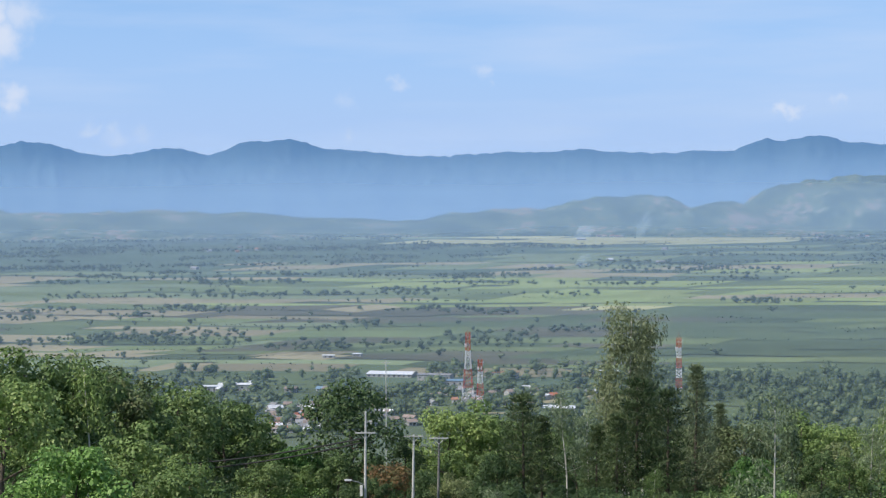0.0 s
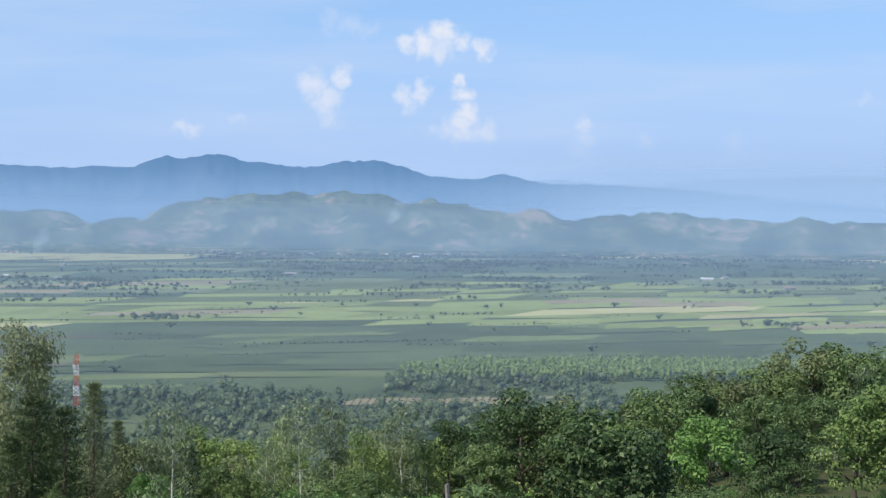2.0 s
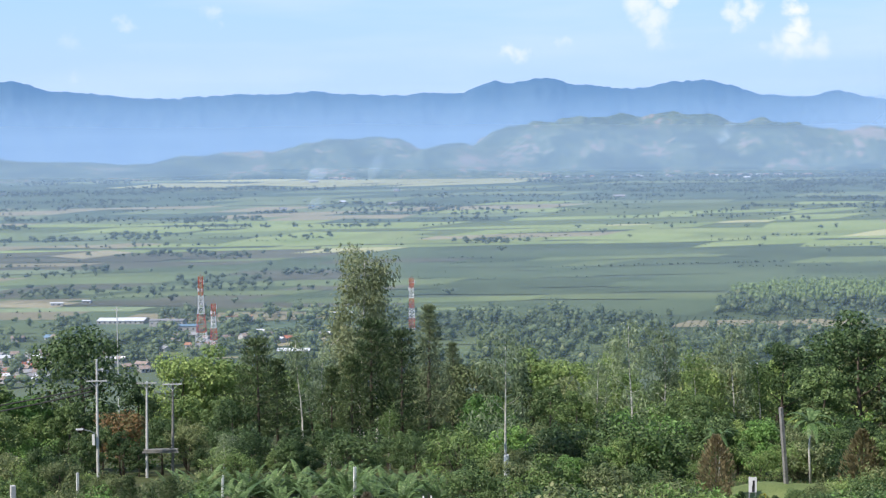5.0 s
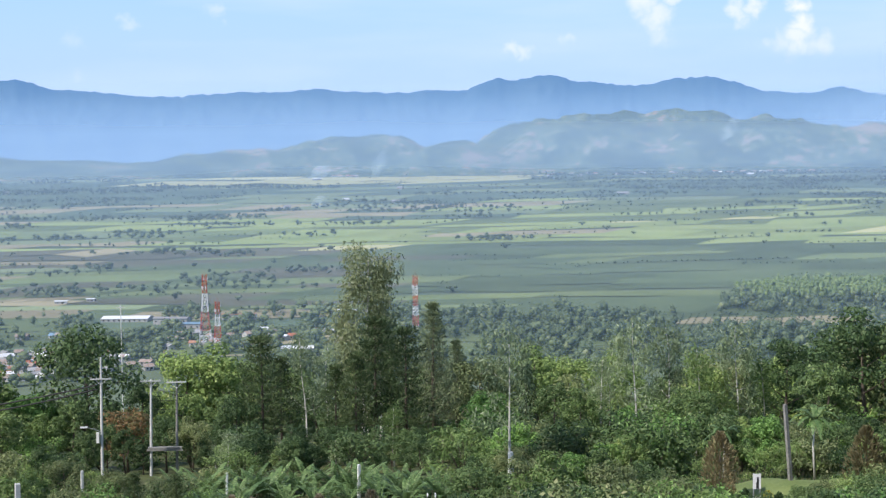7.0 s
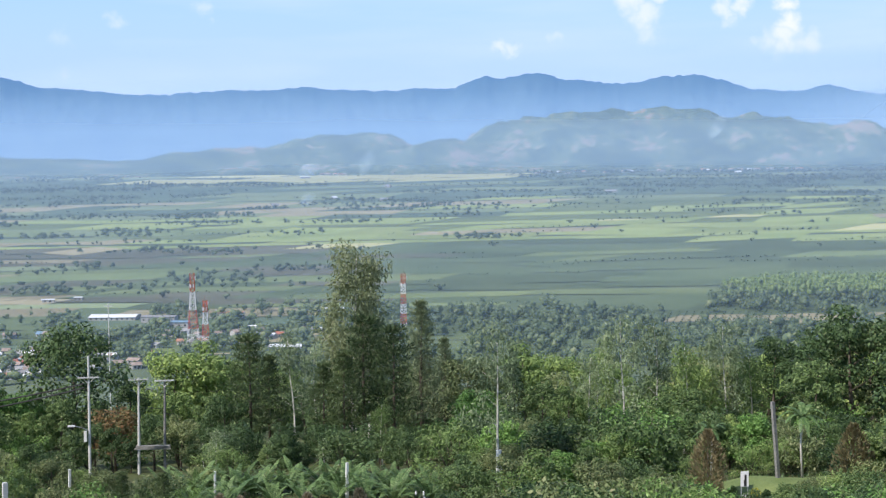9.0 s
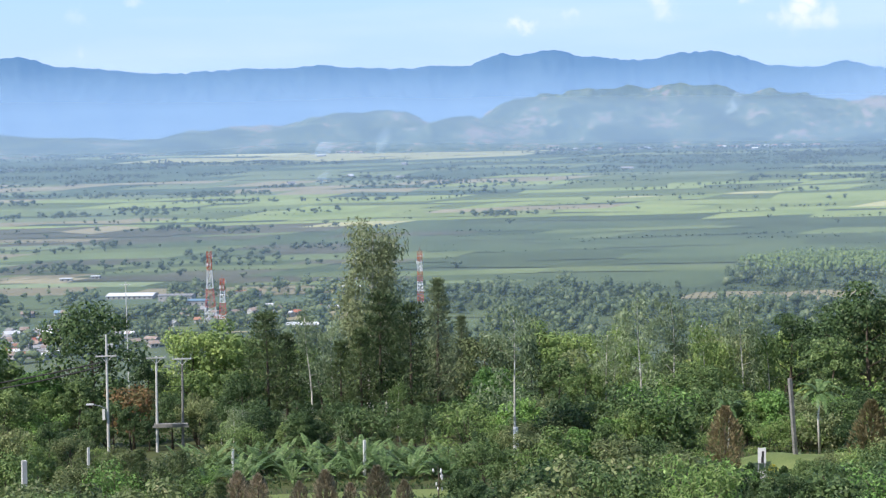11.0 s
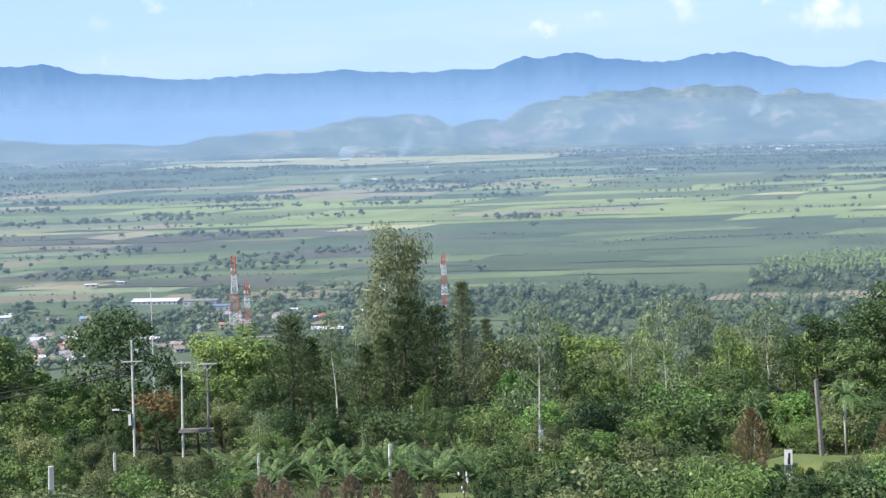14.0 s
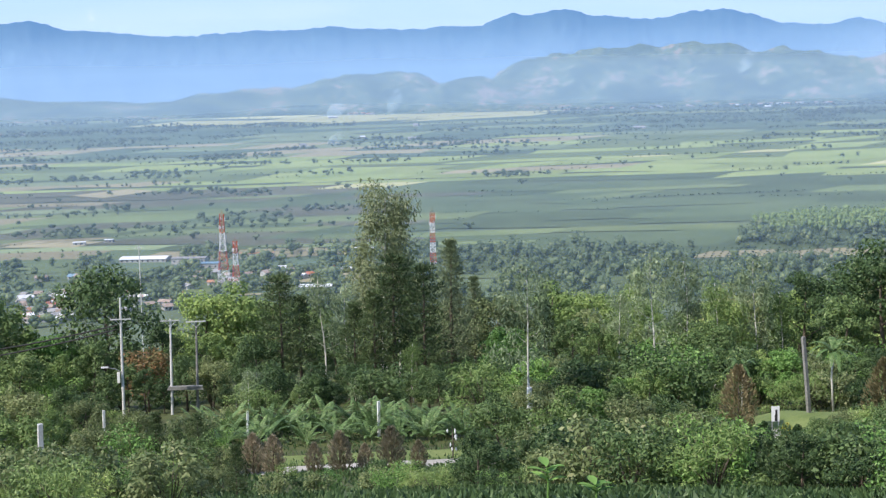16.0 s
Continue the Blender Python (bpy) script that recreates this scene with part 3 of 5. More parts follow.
# foot hills: azimuth, distance, height of the top in degrees, width in degrees
KNOLLS = [(-24.5, 4330, 0.12, 3.0), (-21.2, 4250, -0.12, 2.0), (-18.6, 4300, -0.02, 2.2), (-15.6, 4330, -0.15, 2.4), (-12.0, 4340, -0.40, 2.6), (-8.4, 4300, -0.18, 1.6), (-6.2, 4340, -0.10, 1.8),
          (-3.8, 4330, 0.10, 1.8), (-1.8, 4345, 0.42, 2.2), (0.9, 4180, 0.22, 1.9), (3.2, 4350, 0.62, 2.2), (5.4, 4350, 0.95, 2.2), (7.8, 4355, 1.20, 2.4), (10.4, 4350, 1.02, 2.2), (6.6, 4210, 0.35, 1.5), (9.2, 4180, 0.12, 1.3), (12.4, 4250, 0.42, 1.6),
          (13.0, 4345, 0.72, 1.8), (15.3, 4270, 0.68, 1.5), (17.6, 4300, 0.32, 2.0), (19.6, 4340, 0.55, 2.0), (22.4, 4330, 0.30, 2.4), (25.0, 4280, 0.34, 2.0), (28.5, 4310, 0.35, 3), (33, 4320, 0.5, 4)]


def build_hills():
    azs = [-42 + 0.15 * i for i in range(561)]
    ds = [4000] + [4010 + 8 * i for i in range(54)]

    def h(a, d):
        z = -77.5 + (d - 4010) * 0.02 - (6 if d < 4015 else 0)
        best = 0.0
        aa = a + 0.9 * noise.noise((a * 0.5, d * 0.006, 1)) + 0.35 * noise.noise((a * 1.6, d * 0.02, 4))
        for az, dd, el, w in KNOLLS:
            top = EYE + dd * math.tan(radians(el)) + 74
            r2 = ((aa - az) / (1.25 * w)) ** 2 + (min(d - dd, 0) / 190) ** 2 + (max(d - dd, 0) / 60) ** 2
            best = (best ** 2.4 + (top * math.exp(-1.1 * r2)) ** 2.4) ** (1 / 2.4)
        best *= smooth(3995, 4085, d)
        n = (1 - 2 * abs(noise.noise((a * 0.7, d * 0.010, 4)))) * 0.14 + noise.noise((a * 2.2, d * 0.03, 6)) * 0.14 + noise.noise((a * 5.5, d * 0.06, 2)) * 0.06 + noise.noise((a * 11, d * 0.15, 2)) * 0.03
        return z + best * (0.80 + n * 0.5) + 2 * n
    me = polar_sheet(azs, ds, h).data("foothills", HILLS, True)
    tagged(new("foothills", me), "low wooded foothills with bare patches before the mountains", "hills", kind="structure")


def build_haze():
    """Sheets painted as haze: one low over the valley floor and up before the hills, one behind them."""
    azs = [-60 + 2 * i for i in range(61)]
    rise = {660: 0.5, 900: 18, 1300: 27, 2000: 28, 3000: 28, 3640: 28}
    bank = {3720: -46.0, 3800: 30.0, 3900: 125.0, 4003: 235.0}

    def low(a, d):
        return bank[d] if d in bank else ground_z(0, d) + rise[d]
    tagged(new("valley_haze", polar_sheet(azs, list(rise) + list(bank), low).data("valley_haze", VALLEY_HAZE, True)), "thin sheet painted as pale blue haze over the valley floor", "haze", kind="stuff")
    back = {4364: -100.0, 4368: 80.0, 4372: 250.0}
    tagged(new("far_haze", polar_sheet(azs, list(back), lambda a, d: back[d]).data("far_haze", FAR_HAZE, True)), "sheet painted as pale haze at the foot of the mountains", "haze", kind="stuff")


build_fields()
build_range()
build_hills()
build_haze()


# ---------------------------------------------------------------- plants
def limbs(m, rng, h, r, lean, fork, n, reach, sides=7, stout=0.5):
    """Trunk and main limbs; gives the limbs' ends."""
    bend = rng.normal(size=2) * lean
    line = []
    for i in range(7):
        t = i / 6
        line.append(Vector((bend[0] * t * t * h + 0.02 * h * (math.sin(5 * t + bend[1] * 30) - math.sin(bend[1] * 30)), bend[1] * t * t * h, h * t)))
    m.tube(line, [r * (1 - 0.82 * i / 6) * (1.35 if i == 0 else 1) for i in range(7)], sides)
    ends = []
    for k in range(n):
        t = fork + (0.97 - fork) * (k + rng.uniform(0, 0.8)) / n
        i = min(int(t * 6), 5)
        a = line[i].lerp(line[i + 1], t * 6 - i)
        w = k * 2.4 + rng.uniform(-0.5, 0.5)
        out = reach(t) * rng.uniform(0.7, 1.1)
        up = out * rng.uniform(0.35, 0.8)
        b = a + Vector((math.cos(w) * out, math.sin(w) * out, up))
        mid = a.lerp(b, 0.5) + Vector((0, 0, -0.06 * out))
        rr = r * (1 - 0.8 * t) * stout
        m.tube([a, mid, b], [rr, rr * 0.7, rr * 0.25], 5)
        ends.append((b, t))
        ends.append((mid.lerp(b, 0.3), t))
    ends.append((line[-1], 1.0))
    return ends


def stand(name, trunk, crown, bark, label, category="tree"):
    ob = new(name)
    ob.empty_display_size = 0.3
    tagged(ob, label, category)
    if trunk:
        part("trunk", trunk.data("trunk", bark, True), ob)
    part("crown", crown, ob)
    return ob


def broadleaf(seed, h, wide, leaf, label, n=6400, size=0.34, low=0.28, bark=BARK, lumps=36, name="broadleaf_tree"):
    rng = np.random.default_rng(seed)
    m = Mesh()
    ends = limbs(m, rng, h * 0.82, 0.022 * h, 0.05, low + 0.05, 9, lambda t: wide * 0.5 * math.sin(min(1, (1.12 - t) * 1.5) * 1.5) + 0.1)
    cs, rs = [], []
    for b, t in ends:
        cs.append(b)
        rs.append(rng.uniform(0.11, 0.19) * wide)
    for k in range(lumps):
        w, t = rng.uniform(0, 6.283), rng.uniform(0, 1) ** 0.8
        rad = wide * 0.5 * math.sin(math.pi * (0.15 + 0.72 * t)) * rng.uniform(0.55, 1.0)
        cs.append((math.cos(w) * rad, math.sin(w) * rad, h * (low + (0.95 - low) * t)))
        rs.append(rng.uniform(0.06, 0.145) * wide)
    cs, rs = np.array([tuple(c) for c in cs]), np.array(rs)
    k = rng.choice(len(cs), n, p=rs ** 2 / np.sum(rs ** 2))
    o = in_ball(rng, n, 0.78)
    o[:, 2] = o[:, 2] * 0.72 + 0.06
    pos = cs[k] + o * rs[k][:, None]
    pos[:, 2] = np.minimum(pos[:, 2], h)
    way = o + rng.normal(size=(n, 3)) * 0.6 + np.array([0, 0, -0.25])
    v = sprays(rng, pos, way, np.full(n, size), 0.6, unit(o) + np.array([0, 0, 0.55]) + rng.normal(size=(n, 3)) * 0.45)
    return stand(name, m, quads("crown", v, leaf), bark, label)


def airy(seed, h, wide, leaf, label, n=2300, size=0.42, low=0.35, bark=BARK_WHITE, r=0.0095, puff=1.2, taper=0.5):
    """Slender tree with a pale trunk and hanging foliage in loose tufts."""
    rng = np.random.default_rng(seed)
    m = Mesh()
    ends = limbs(m, rng, h * 0.97, r * h, 0.035, low, 12, lambda t: wide * 0.45 * (1.15 - t) ** taper, stout=0.24)
    cs = np.array([tuple(b) for b, t in ends])
    extra = cs[rng.integers(0, len(cs), 26)] + rng.normal(size=(26, 3)) * wide * 0.13
    cs = np.concatenate([cs, extra])
    rs = rng.uniform(0.09, 0.17, len(cs)) * wide * puff
    k = rng.integers(0, len(cs), n)
    o = in_ball(rng, n, 0.2)
    pos = cs[k] + o * rs[k][:, None] * np.array([1, 1, 1.25])
    pos[:, 2] -= rng.uniform(0, 0.05, n) * h
    way = o * 0.5 + np.array([0, 0, -0.9]) + rng.normal(size=(n, 3)) * 0.45
    v = sprays(rng, pos, way, np.full(n, size), 0.3, unit(o) + np.array([0, 0, 0.25]) + rng.normal(size=(n, 3)) * 0.6)
    return stand("slender_tree", m, quads("crown", v, leaf), bark, label)


def pine(seed, h, wide, leaf, label, n=4200, size=0.55, low=0.25, narrow=1.0):
    """Pine: whorls of rising boughs with tufts of needles."""
    rng = np.random.default_rng(seed)
    m = Mesh()
    m.tube([(0, 0, 0), (0.01 * h, 0, h * 0.5), (0, 0.01 * h, h)], [0.016 * h, 0.011 * h, 0.002 * h], 8)
    tips = []
    tiers = 10 if narrow <= 1 else 15
    for i in range(tiers):
        t = low + (0.97 - low) * i / (tiers - 1)
        reach = wide * 0.5 * (1.04 - t) ** (0.6 * narrow) * rng.uniform(0.75, 1.1)
        for k in range(6):
            w = i * 1.1 + k * 1.047 + rng.uniform(-0.3, 0.3)
            out = reach * rng.uniform(0.6, 1.1)
            a = Vector((0, 0, h * t))
            b = a + Vector((math.cos(w) * out, math.sin(w) * out, out * 0.35 + 0.1))
            m.tube([a, b], [0.03 * (1.2 - t), 0.012], 4, cap=False)
            for s in (0.45, 0.65, 0.85, 1.0):
                tips.append(tuple(a.lerp(b, s)))
    tips.append((0, 0, h * 0.99))
    tips = np.array(tips)
    k = rng.integers(0, len(tips), n)
    o = in_ball(rng, n, 0.3)
    pos = tips[k] + o * np.array([1, 1, 0.6]) * wide * 0.095
    way = o * np.array([1, 1, 0.5]) + np.array([0, 0, 0.45]) + rng.normal(size=(n, 3)) * 0.25
    v = sprays(rng, pos, way, np.full(n, size), 0.2)
    return stand("pine_tree", m, quads("crown", v, leaf), BARK, label)


def shrub(seed, h, wide, leaf, label, n=2100, size=0.21, name="shrub", aspect=0.5):
    rng = np.random.default_rng(seed)
    m = Mesh()
    tips = []
    for k in range(9):
        w = k * 0.7 + rng.uniform(-0.3, 0.3)
        out, up = wide * rng.uniform(0.12, 0.42), h * rng.uniform(0.5, 0.92)
        b = Vector((math.cos(w) * out, math.sin(w) * out, up))
        m.tube([(0, 0, 0), tuple(b * 0.5 + Vector((0, 0, up * 0.1))), tuple(b)], [0.03, 0.02, 0.008], 4)
        tips.append(tuple(b))
    for k in range(14):
        w, t = rng.uniform(0, 6.283), rng.uniform(0.1, 0.85)
        rad = wide * 0.45 * math.sqrt(1 - (t * 0.95) ** 2) * rng.uniform(0.5, 1.0)
        tips.append((math.cos(w) * rad, math.sin(w) * rad, h * t))
    tips = np.array(tips)
    k = rng.integers(0, len(tips), n)
    o = in_ball(rng, n, 0.4)
    pos = tips[k] + o * np.array([wide * 0.17, wide * 0.17, h * 0.16])
    pos[:, 2] = np.maximum(pos[:, 2], 0.03)
    way = o + np.array([0, 0, 0.3]) + rng.normal(size=(n, 3)) * 0.5
    return stand(name, m, quads("crown", sprays(rng, pos, way, np.full(n, size), aspect, unit(o) + np.array([0, 0, 0.5]) + rng.normal(size=(n, 3)) * 0.45), leaf), BARK, label, "shrub")


def cone_shrub(seed, h, wide, leaf, label, n=1500):
    """Small upright conifer, browned by drought."""
    rng = np.random.default_rng(seed)
    m = Mesh()
    m.tube([(0, 0, 0), (0, 0, h * 0.5), (0, 0, h * 0.9)], [0.07, 0.05, 0.01], 6)
    t = rng.uniform(0.10, 1.0, n)
    w = rng.uniform(0, 6.283, n)
    rad = wide * 0.5 * np.sin(np.pi * np.clip(0.12 + 0.86 * t, 0, 1)) ** 0.8 * (0.75 + 0.25 * np.sin(w * 5 + t * 9)) * rng.uniform(0.45, 1.0, n) ** 0.5
    pos = np.stack([np.cos(w) * rad, np.sin(w) * rad, t * h], 1)
    way = np.stack([np.cos(w), np.sin(w), np.full(n, 1.4)], 1) + rng.normal(size=(n, 3)) * 0.3
    return stand("conifer_shrub", m, quads("crown", sprays(rng, pos, way, np.full(n, 0.3), 0.3), leaf), BARK, label, "shrub")


def fronds(rng, n, length, rise, base, leaflets=22, leaf_len=0.45, droop=0.95):
    out = []
    for k in range(n):
        w = k * 2.399 + rng.uniform(-0.2, 0.2)
        up = rise * rng.uniform(0.5, 1.25)
        ln = length * rng.uniform(0.8, 1.1)
        t = np.linspace(0.12, 1, leaflets)
        rad = ln * t * 0.9
        z = base + ln * (up * t - droop * t ** 2 * (0.5 + 0.4 * rng.random()))
        c = np.stack([np.cos(w) * rad, np.sin(w) * rad, z], 1)
        side = np.array([-math.sin(w), math.cos(w), 0])
        fw = unit(np.gradient(c, axis=0))
        for s in (-1, 1):
            a = unit(side * s + fw * 0.7 + np.array([0, 0, -0.25]))
            l = leaf_len * np.sin(np.pi * (0.15 + 0.75 * t))[:, None]
            wd = fw * 0.075
            out.append(np.stack([c, c + a * l * 0.5 + wd, c + a * l, c + a * l * 0.5 - wd], 1))
        r = 0.03
        seg = np.stack([c[:-1] - side * r, c[1:] - side * r, c[1:] + side * r, c[:-1] + side * r], 1)
        out.append(seg)
    return np.concatenate(out)


def feather_palm(seed, h, label, trunk=0.0, n=20):
    """Palm with arching feathered fronds, on a trunk or close to the ground."""
    rng = np.random.default_rng(seed)
    m = Mesh()
    m.tube([(0, 0, 0), (0.02 * h, 0, max(trunk, 0.35) * 0.6), (0, 0, max(trunk, 0.35))], [0.10, 0.08, 0.07] if trunk else [0.17, 0.13, 0.11], 8)
    v = fronds(rng, n, (h - trunk) * (1.25 if trunk else 1.25), 1.15 if trunk else 1.35, max(trunk, 0.3), leaf_len=0.32 if trunk else 0.45, droop=1.5 if trunk else 0.95)
    return stand("palm", m, quads("crown", v, LEAF_PALM), BARK_WHITE if trunk else BARK, label, "palm")


BASE = {}


def plant(kind, p, h, turn=None, rng=random.Random(11), sink=0.15):
    """Sets a plant of that kind at p, h metres tall; the first is built, the others are its copies."""
    make, tall = KINDS[kind]
    turn = rng.uniform(0, 6.283) if turn is None else turn
    s = h / tall
    if kind not in BASE:
        ob = make(tall)
        ob.matrix_basis = Matrix.LocRotScale((p[0], p[1], p[2] - sink), Euler((0, 0, turn)), (s, s, s))
        BASE[kind] = (ob, s)
        return ob
    ob, s0 = BASE[kind]
    return copy_thing(ob, Matrix.LocRotScale((p[0], p[1], p[2] - sink), Euler((0, 0, turn)), (s / s0,) * 3))


L_DARK = "dense dark green broadleaf tree on the slope"
L_MID = "leafy green broadleaf tree among others on the slope"
L_LIGHT = "yellow-green broadleaf tree with a loose crown"
L_BRIGHT = "bright fresh green leafy tree in the sun"
L_PINE = "dark green pine with tufts of long needles"
L_AIRY = "slender pale-trunked tree with sparse hanging leaves"
L_SHRUB = "bushy green shrub on the rough slope"
KINDS = {
    "dark_a": (lambda h: broadleaf(1, h, 9.5, LEAF_DARK, L_DARK), 13),
    "dark_b": (lambda h: broadleaf(2, h, 8.0, LEAF_DARK, L_DARK, lumps=30), 14),
    "mid_a": (lambda h: broadleaf(3, h, 8.5, LEAF_MID, L_MID), 12),
    "mid_b": (lambda h: broadleaf(4, h, 7.0, LEAF_MID, L_MID, lumps=28), 13),
    "mid_c": (lambda h: broadleaf(5, h, 9.5, LEAF_OLIVE, "olive-green broadleaf tree with an uneven crown", lumps=22), 12),
    "light_a": (lambda h: broadleaf(6, h, 9.0, LEAF_LIGHT, L_LIGHT, n=6000, lumps=32), 12),
    "light_b": (lambda h: broadleaf(7, h, 7.5, LEAF_LIGHT, L_LIGHT, n=5400, lumps=26), 12),
    "bright_a": (lambda h: broadleaf(8, h, 8.0, LEAF_BRIGHT, L_BRIGHT, n=6400, size=0.36), 10),
    "orange": (lambda h: broadleaf(9, h, 6.0, LEAF_ORANGE, "small tree with rusty orange foliage", n=2200), 7),
    "bigleaf": (lambda h: broadleaf(10, h, 8.0, LEAF_DARK, "dark tree with large glossy hanging leaves", n=5600, size=0.42, low=0.12), 12),
    "pine_a": (lambda h: pine(21, h, 9.5, LEAF_PINE, L_PINE, n=4600), 15),
    "pine_b": (lambda h: pine(22, h, 8.0, LEAF_PINE, L_PINE, low=0.35), 15),
    "pine_c": (lambda h: pine(23, h, 7.4, LEAF_GREYPINE, "thin grey-green pine with a pointed top", n=4200, narrow=1.35, size=0.5), 16),
    "airy_a": (lambda h: airy(31, h, 6.0, LEAF_GREY, L_AIRY), 15),
    "airy_b": (lambda h: airy(32, h, 5.0, LEAF_GREY, L_AIRY, n=2000, low=0.45), 15),
    "airy_c": (lambda h: airy(33, h, 6.5, LEAF_LIGHT, L_AIRY, n=2600), 14),
    "silver": (lambda h: airy(34, h, 9.6, LEAF_SILVER, "tall silvery grey-green tree rising over the others", n=13000, size=0.5, low=0.3, bark=BARK_WHITE, puff=1.35, taper=0.15), 24),
    "shrub_a": (lambda h: shrub(41, h, 4.0, LEAF_MID, L_SHRUB), 3),
    "shrub_b": (lambda h: shrub(42, h, 3.4, LEAF_OLIVE, "dry olive-green shrub on the rough slope"), 2.6),
    "shrub_c": (lambda h: shrub(43, h, 4.4, LEAF_BRIGHT, "bright green shrub in the sun", size=0.18), 3.2),
    "shrub_d": (lambda h: shrub(44, h, 4.0, LEAF_DARK, "dark green shrub with dense foliage"), 3),
    "shrub_e": (lambda h: shrub(45, h, 4.2, LEAF_LIGHT, "yellow-green shrub with feathery leaves", size=0.24, aspect=0.25), 3),
    "cone": (lambda h: cone_shrub(51, h, 2.0, LEAF_BROWN, "small upright conifer turned brown by drought"), 3),
    "cone_green": (lambda h: cone_shrub(52, h, 3.0, LEAF_RUST, "upright rusty brown conifer beside the path", n=2600), 5),
    "far_a": (lambda h: broadleaf(71, h, 8.5, LEAF_MID, L_MID, n=3800, size=0.43), 12),
    "far_b": (lambda h: broadleaf(72, h, 8.0, LEAF_DARK, L_DARK, n=3800, size=0.43), 13),
    "far_c": (lambda h: broadleaf(73, h, 8.0, LEAF_OLIVE, "olive-green broadleaf tree deep in the wood", n=3800, size=0.43), 12),
    "far_d": (lambda h: broadleaf(74, h, 7.5, LEAF_LIGHT, L_LIGHT, n=3600, size=0.43), 12),
    "low_palm": (lambda h: feather_palm(61, h, "low feathery palm with arching green fronds"), 2.6),
    "low_palm_b": (lambda h: feather_palm(62, h, "low feathery palm with arching green fronds", n=16), 2.6),
    "tall_palm": (lambda h: feather_palm(63, h, "young palm with a pale slender trunk", trunk=4.6, n=12), 6.3),
}

# the trees that stand out: kind, azimuth, distance, elevation of the top (degrees)
TREES = [
    ("dark_a", -11.9, 165, -5.9), ("bright_a", -13.9, 162, -8.2), ("mid_a", -13.1, 165, -8.4), ("light_b", -15.5, 165, -6.7), ("mid_b", -16.0, 185, -6.5), ("light_b", -13.5, 152, -8.8), ("mid_a", -14.9, 148, -8.5),
    ("orange", -10.5, 155, -8.85), ("dark_b", -10.6, 149, -9.5), ("mid_b", -11.2, 150, -9.3), ("bigleaf", -10.0, 148, -9.9), ("dark_a", -9.2, 151, -9.1), ("mid_c", -8.3, 150, -9.2), ("bigleaf", -11.9, 147, -9.6), ("mid_b", -12.3, 158, -8.4), ("light_a", -8.5, 188, -6.85), ("light_b", -7.3, 190, -6.7), ("light_a", -6.6, 196, -7.2),
    ("dark_b", -9.9, 176, -7.9), ("mid_b", -7.2, 165, -8.4), ("dark_a", -6.7, 158, -8.6), ("pine_a", -5.9, 160, -6.6), ("pine_b", -5.2, 165, -7.3), ("airy_a", -4.4, 176, -6.5),
    ("silver", -2.4, 200, -3.65), ("airy_a", -1.75, 205, -5.4), ("airy_b", -3.6, 180, -6.9), ("pine_b", -3.3, 158, -7.6), ("pine_a", -1.9, 160, -6.05), ("pine_a", -0.9, 158, -6.4),
    ("pine_b", -2.6, 156, -7.2), ("pine_c", 0.1, 172, -5.5), ("airy_c", -1.3, 146, -9.0), ("pine_c", 0.9, 182, -6.8), ("mid_c", 1.7, 180, -7.3), ("airy_a", 2.74, 119, -6.3),
    ("light_b", 3.7, 200, -7.0), ("light_a", 4.7, 205, -7.25), ("bright_a", 2.0, 160, -8.6), ("mid_b", 4.3, 165, -8.2), ("light_b", 5.2, 158, -8.4), ("mid_a", 8.9, 150, -8.3), ("light_a", 9.6, 166, -7.6), ("bright_a", 6.9, 142, -9.6), ("airy_b", 5.9, 160, -7.4), ("airy_c", 6.3, 170, -7.1), ("airy_a", 7.1, 150, -6.1),
    ("airy_b", 8.25, 155, -6.2), ("airy_c", 9.2, 160, -7.0), ("airy_a", 10.6, 165, -6.3), ("mid_c", 9.9, 178, -7.2), ("dark_b", 12.2, 185, -6.7), ("airy_c", 11.4, 168, -7.3),
    ("tall_palm", 13.2, 122, -8.7), ("tall_palm", 10.1, 124, -9.4), ("mid_b", 13.6, 160, -7.4), ("dark_a", 14.9, 170, -5.7), ("mid_c", 15.8, 175, -5.9), ("dark_b", 13.9, 195, -6.3),
    ("bigleaf", 17.5, 100, -6.3), ("bigleaf", 18.9, 104, -6.9), ("mid_a", 19.4, 150, -5.3), ("mid_b", 16.8, 165, -6.0), ("dark_b", 20.6, 175, -5.0), ("mid_c", 21.8, 180, -4.9),
    ("mid_a", 23.0, 185, -4.6), ("mid_c", 24.5, 190, -3.75), ("dark_a", 25.6, 195, -3.9), ("mid_a", 26.6, 185, -3.7), ("dark_b", 28.0, 180, -3.9), ("light_a", 27.6, 112, -4.8), ("light_b", 26.1, 110, -5.5),
    ("bright_a", 21.2, 125, -6.4), ("mid_b", 22.8, 140, -5.6), ("mid_a", 24.4, 145, -5.4), ("mid_c", 29.5, 150, -4.2),
    ("mid_a", -21.8, 132, -4.6), ("light_b", -22.9, 130, -4.5), ("mid_c", -20.6, 140, -5.0), ("mid_b", -19.8, 150, -5.6), ("airy_c", -20.9, 128, -5.2), ("light_b", -19.0, 138, -6.4), ("mid_a", -18.2, 150, -5.7), ("mid_b", -16.2, 158, -6.5), ("dark_b", -17.1, 165, -6.6),
    ("bright_a", -21.4, 92, -7.9), ("light_b", -19.3, 104, -7.2), ("light_a", -17.4, 100, -8.6), ("light_b", -18.3, 112, -8.0), ("light_a", -23.6, 118, -5.4), ("dark_a", -25.0, 130, -4.6),
]


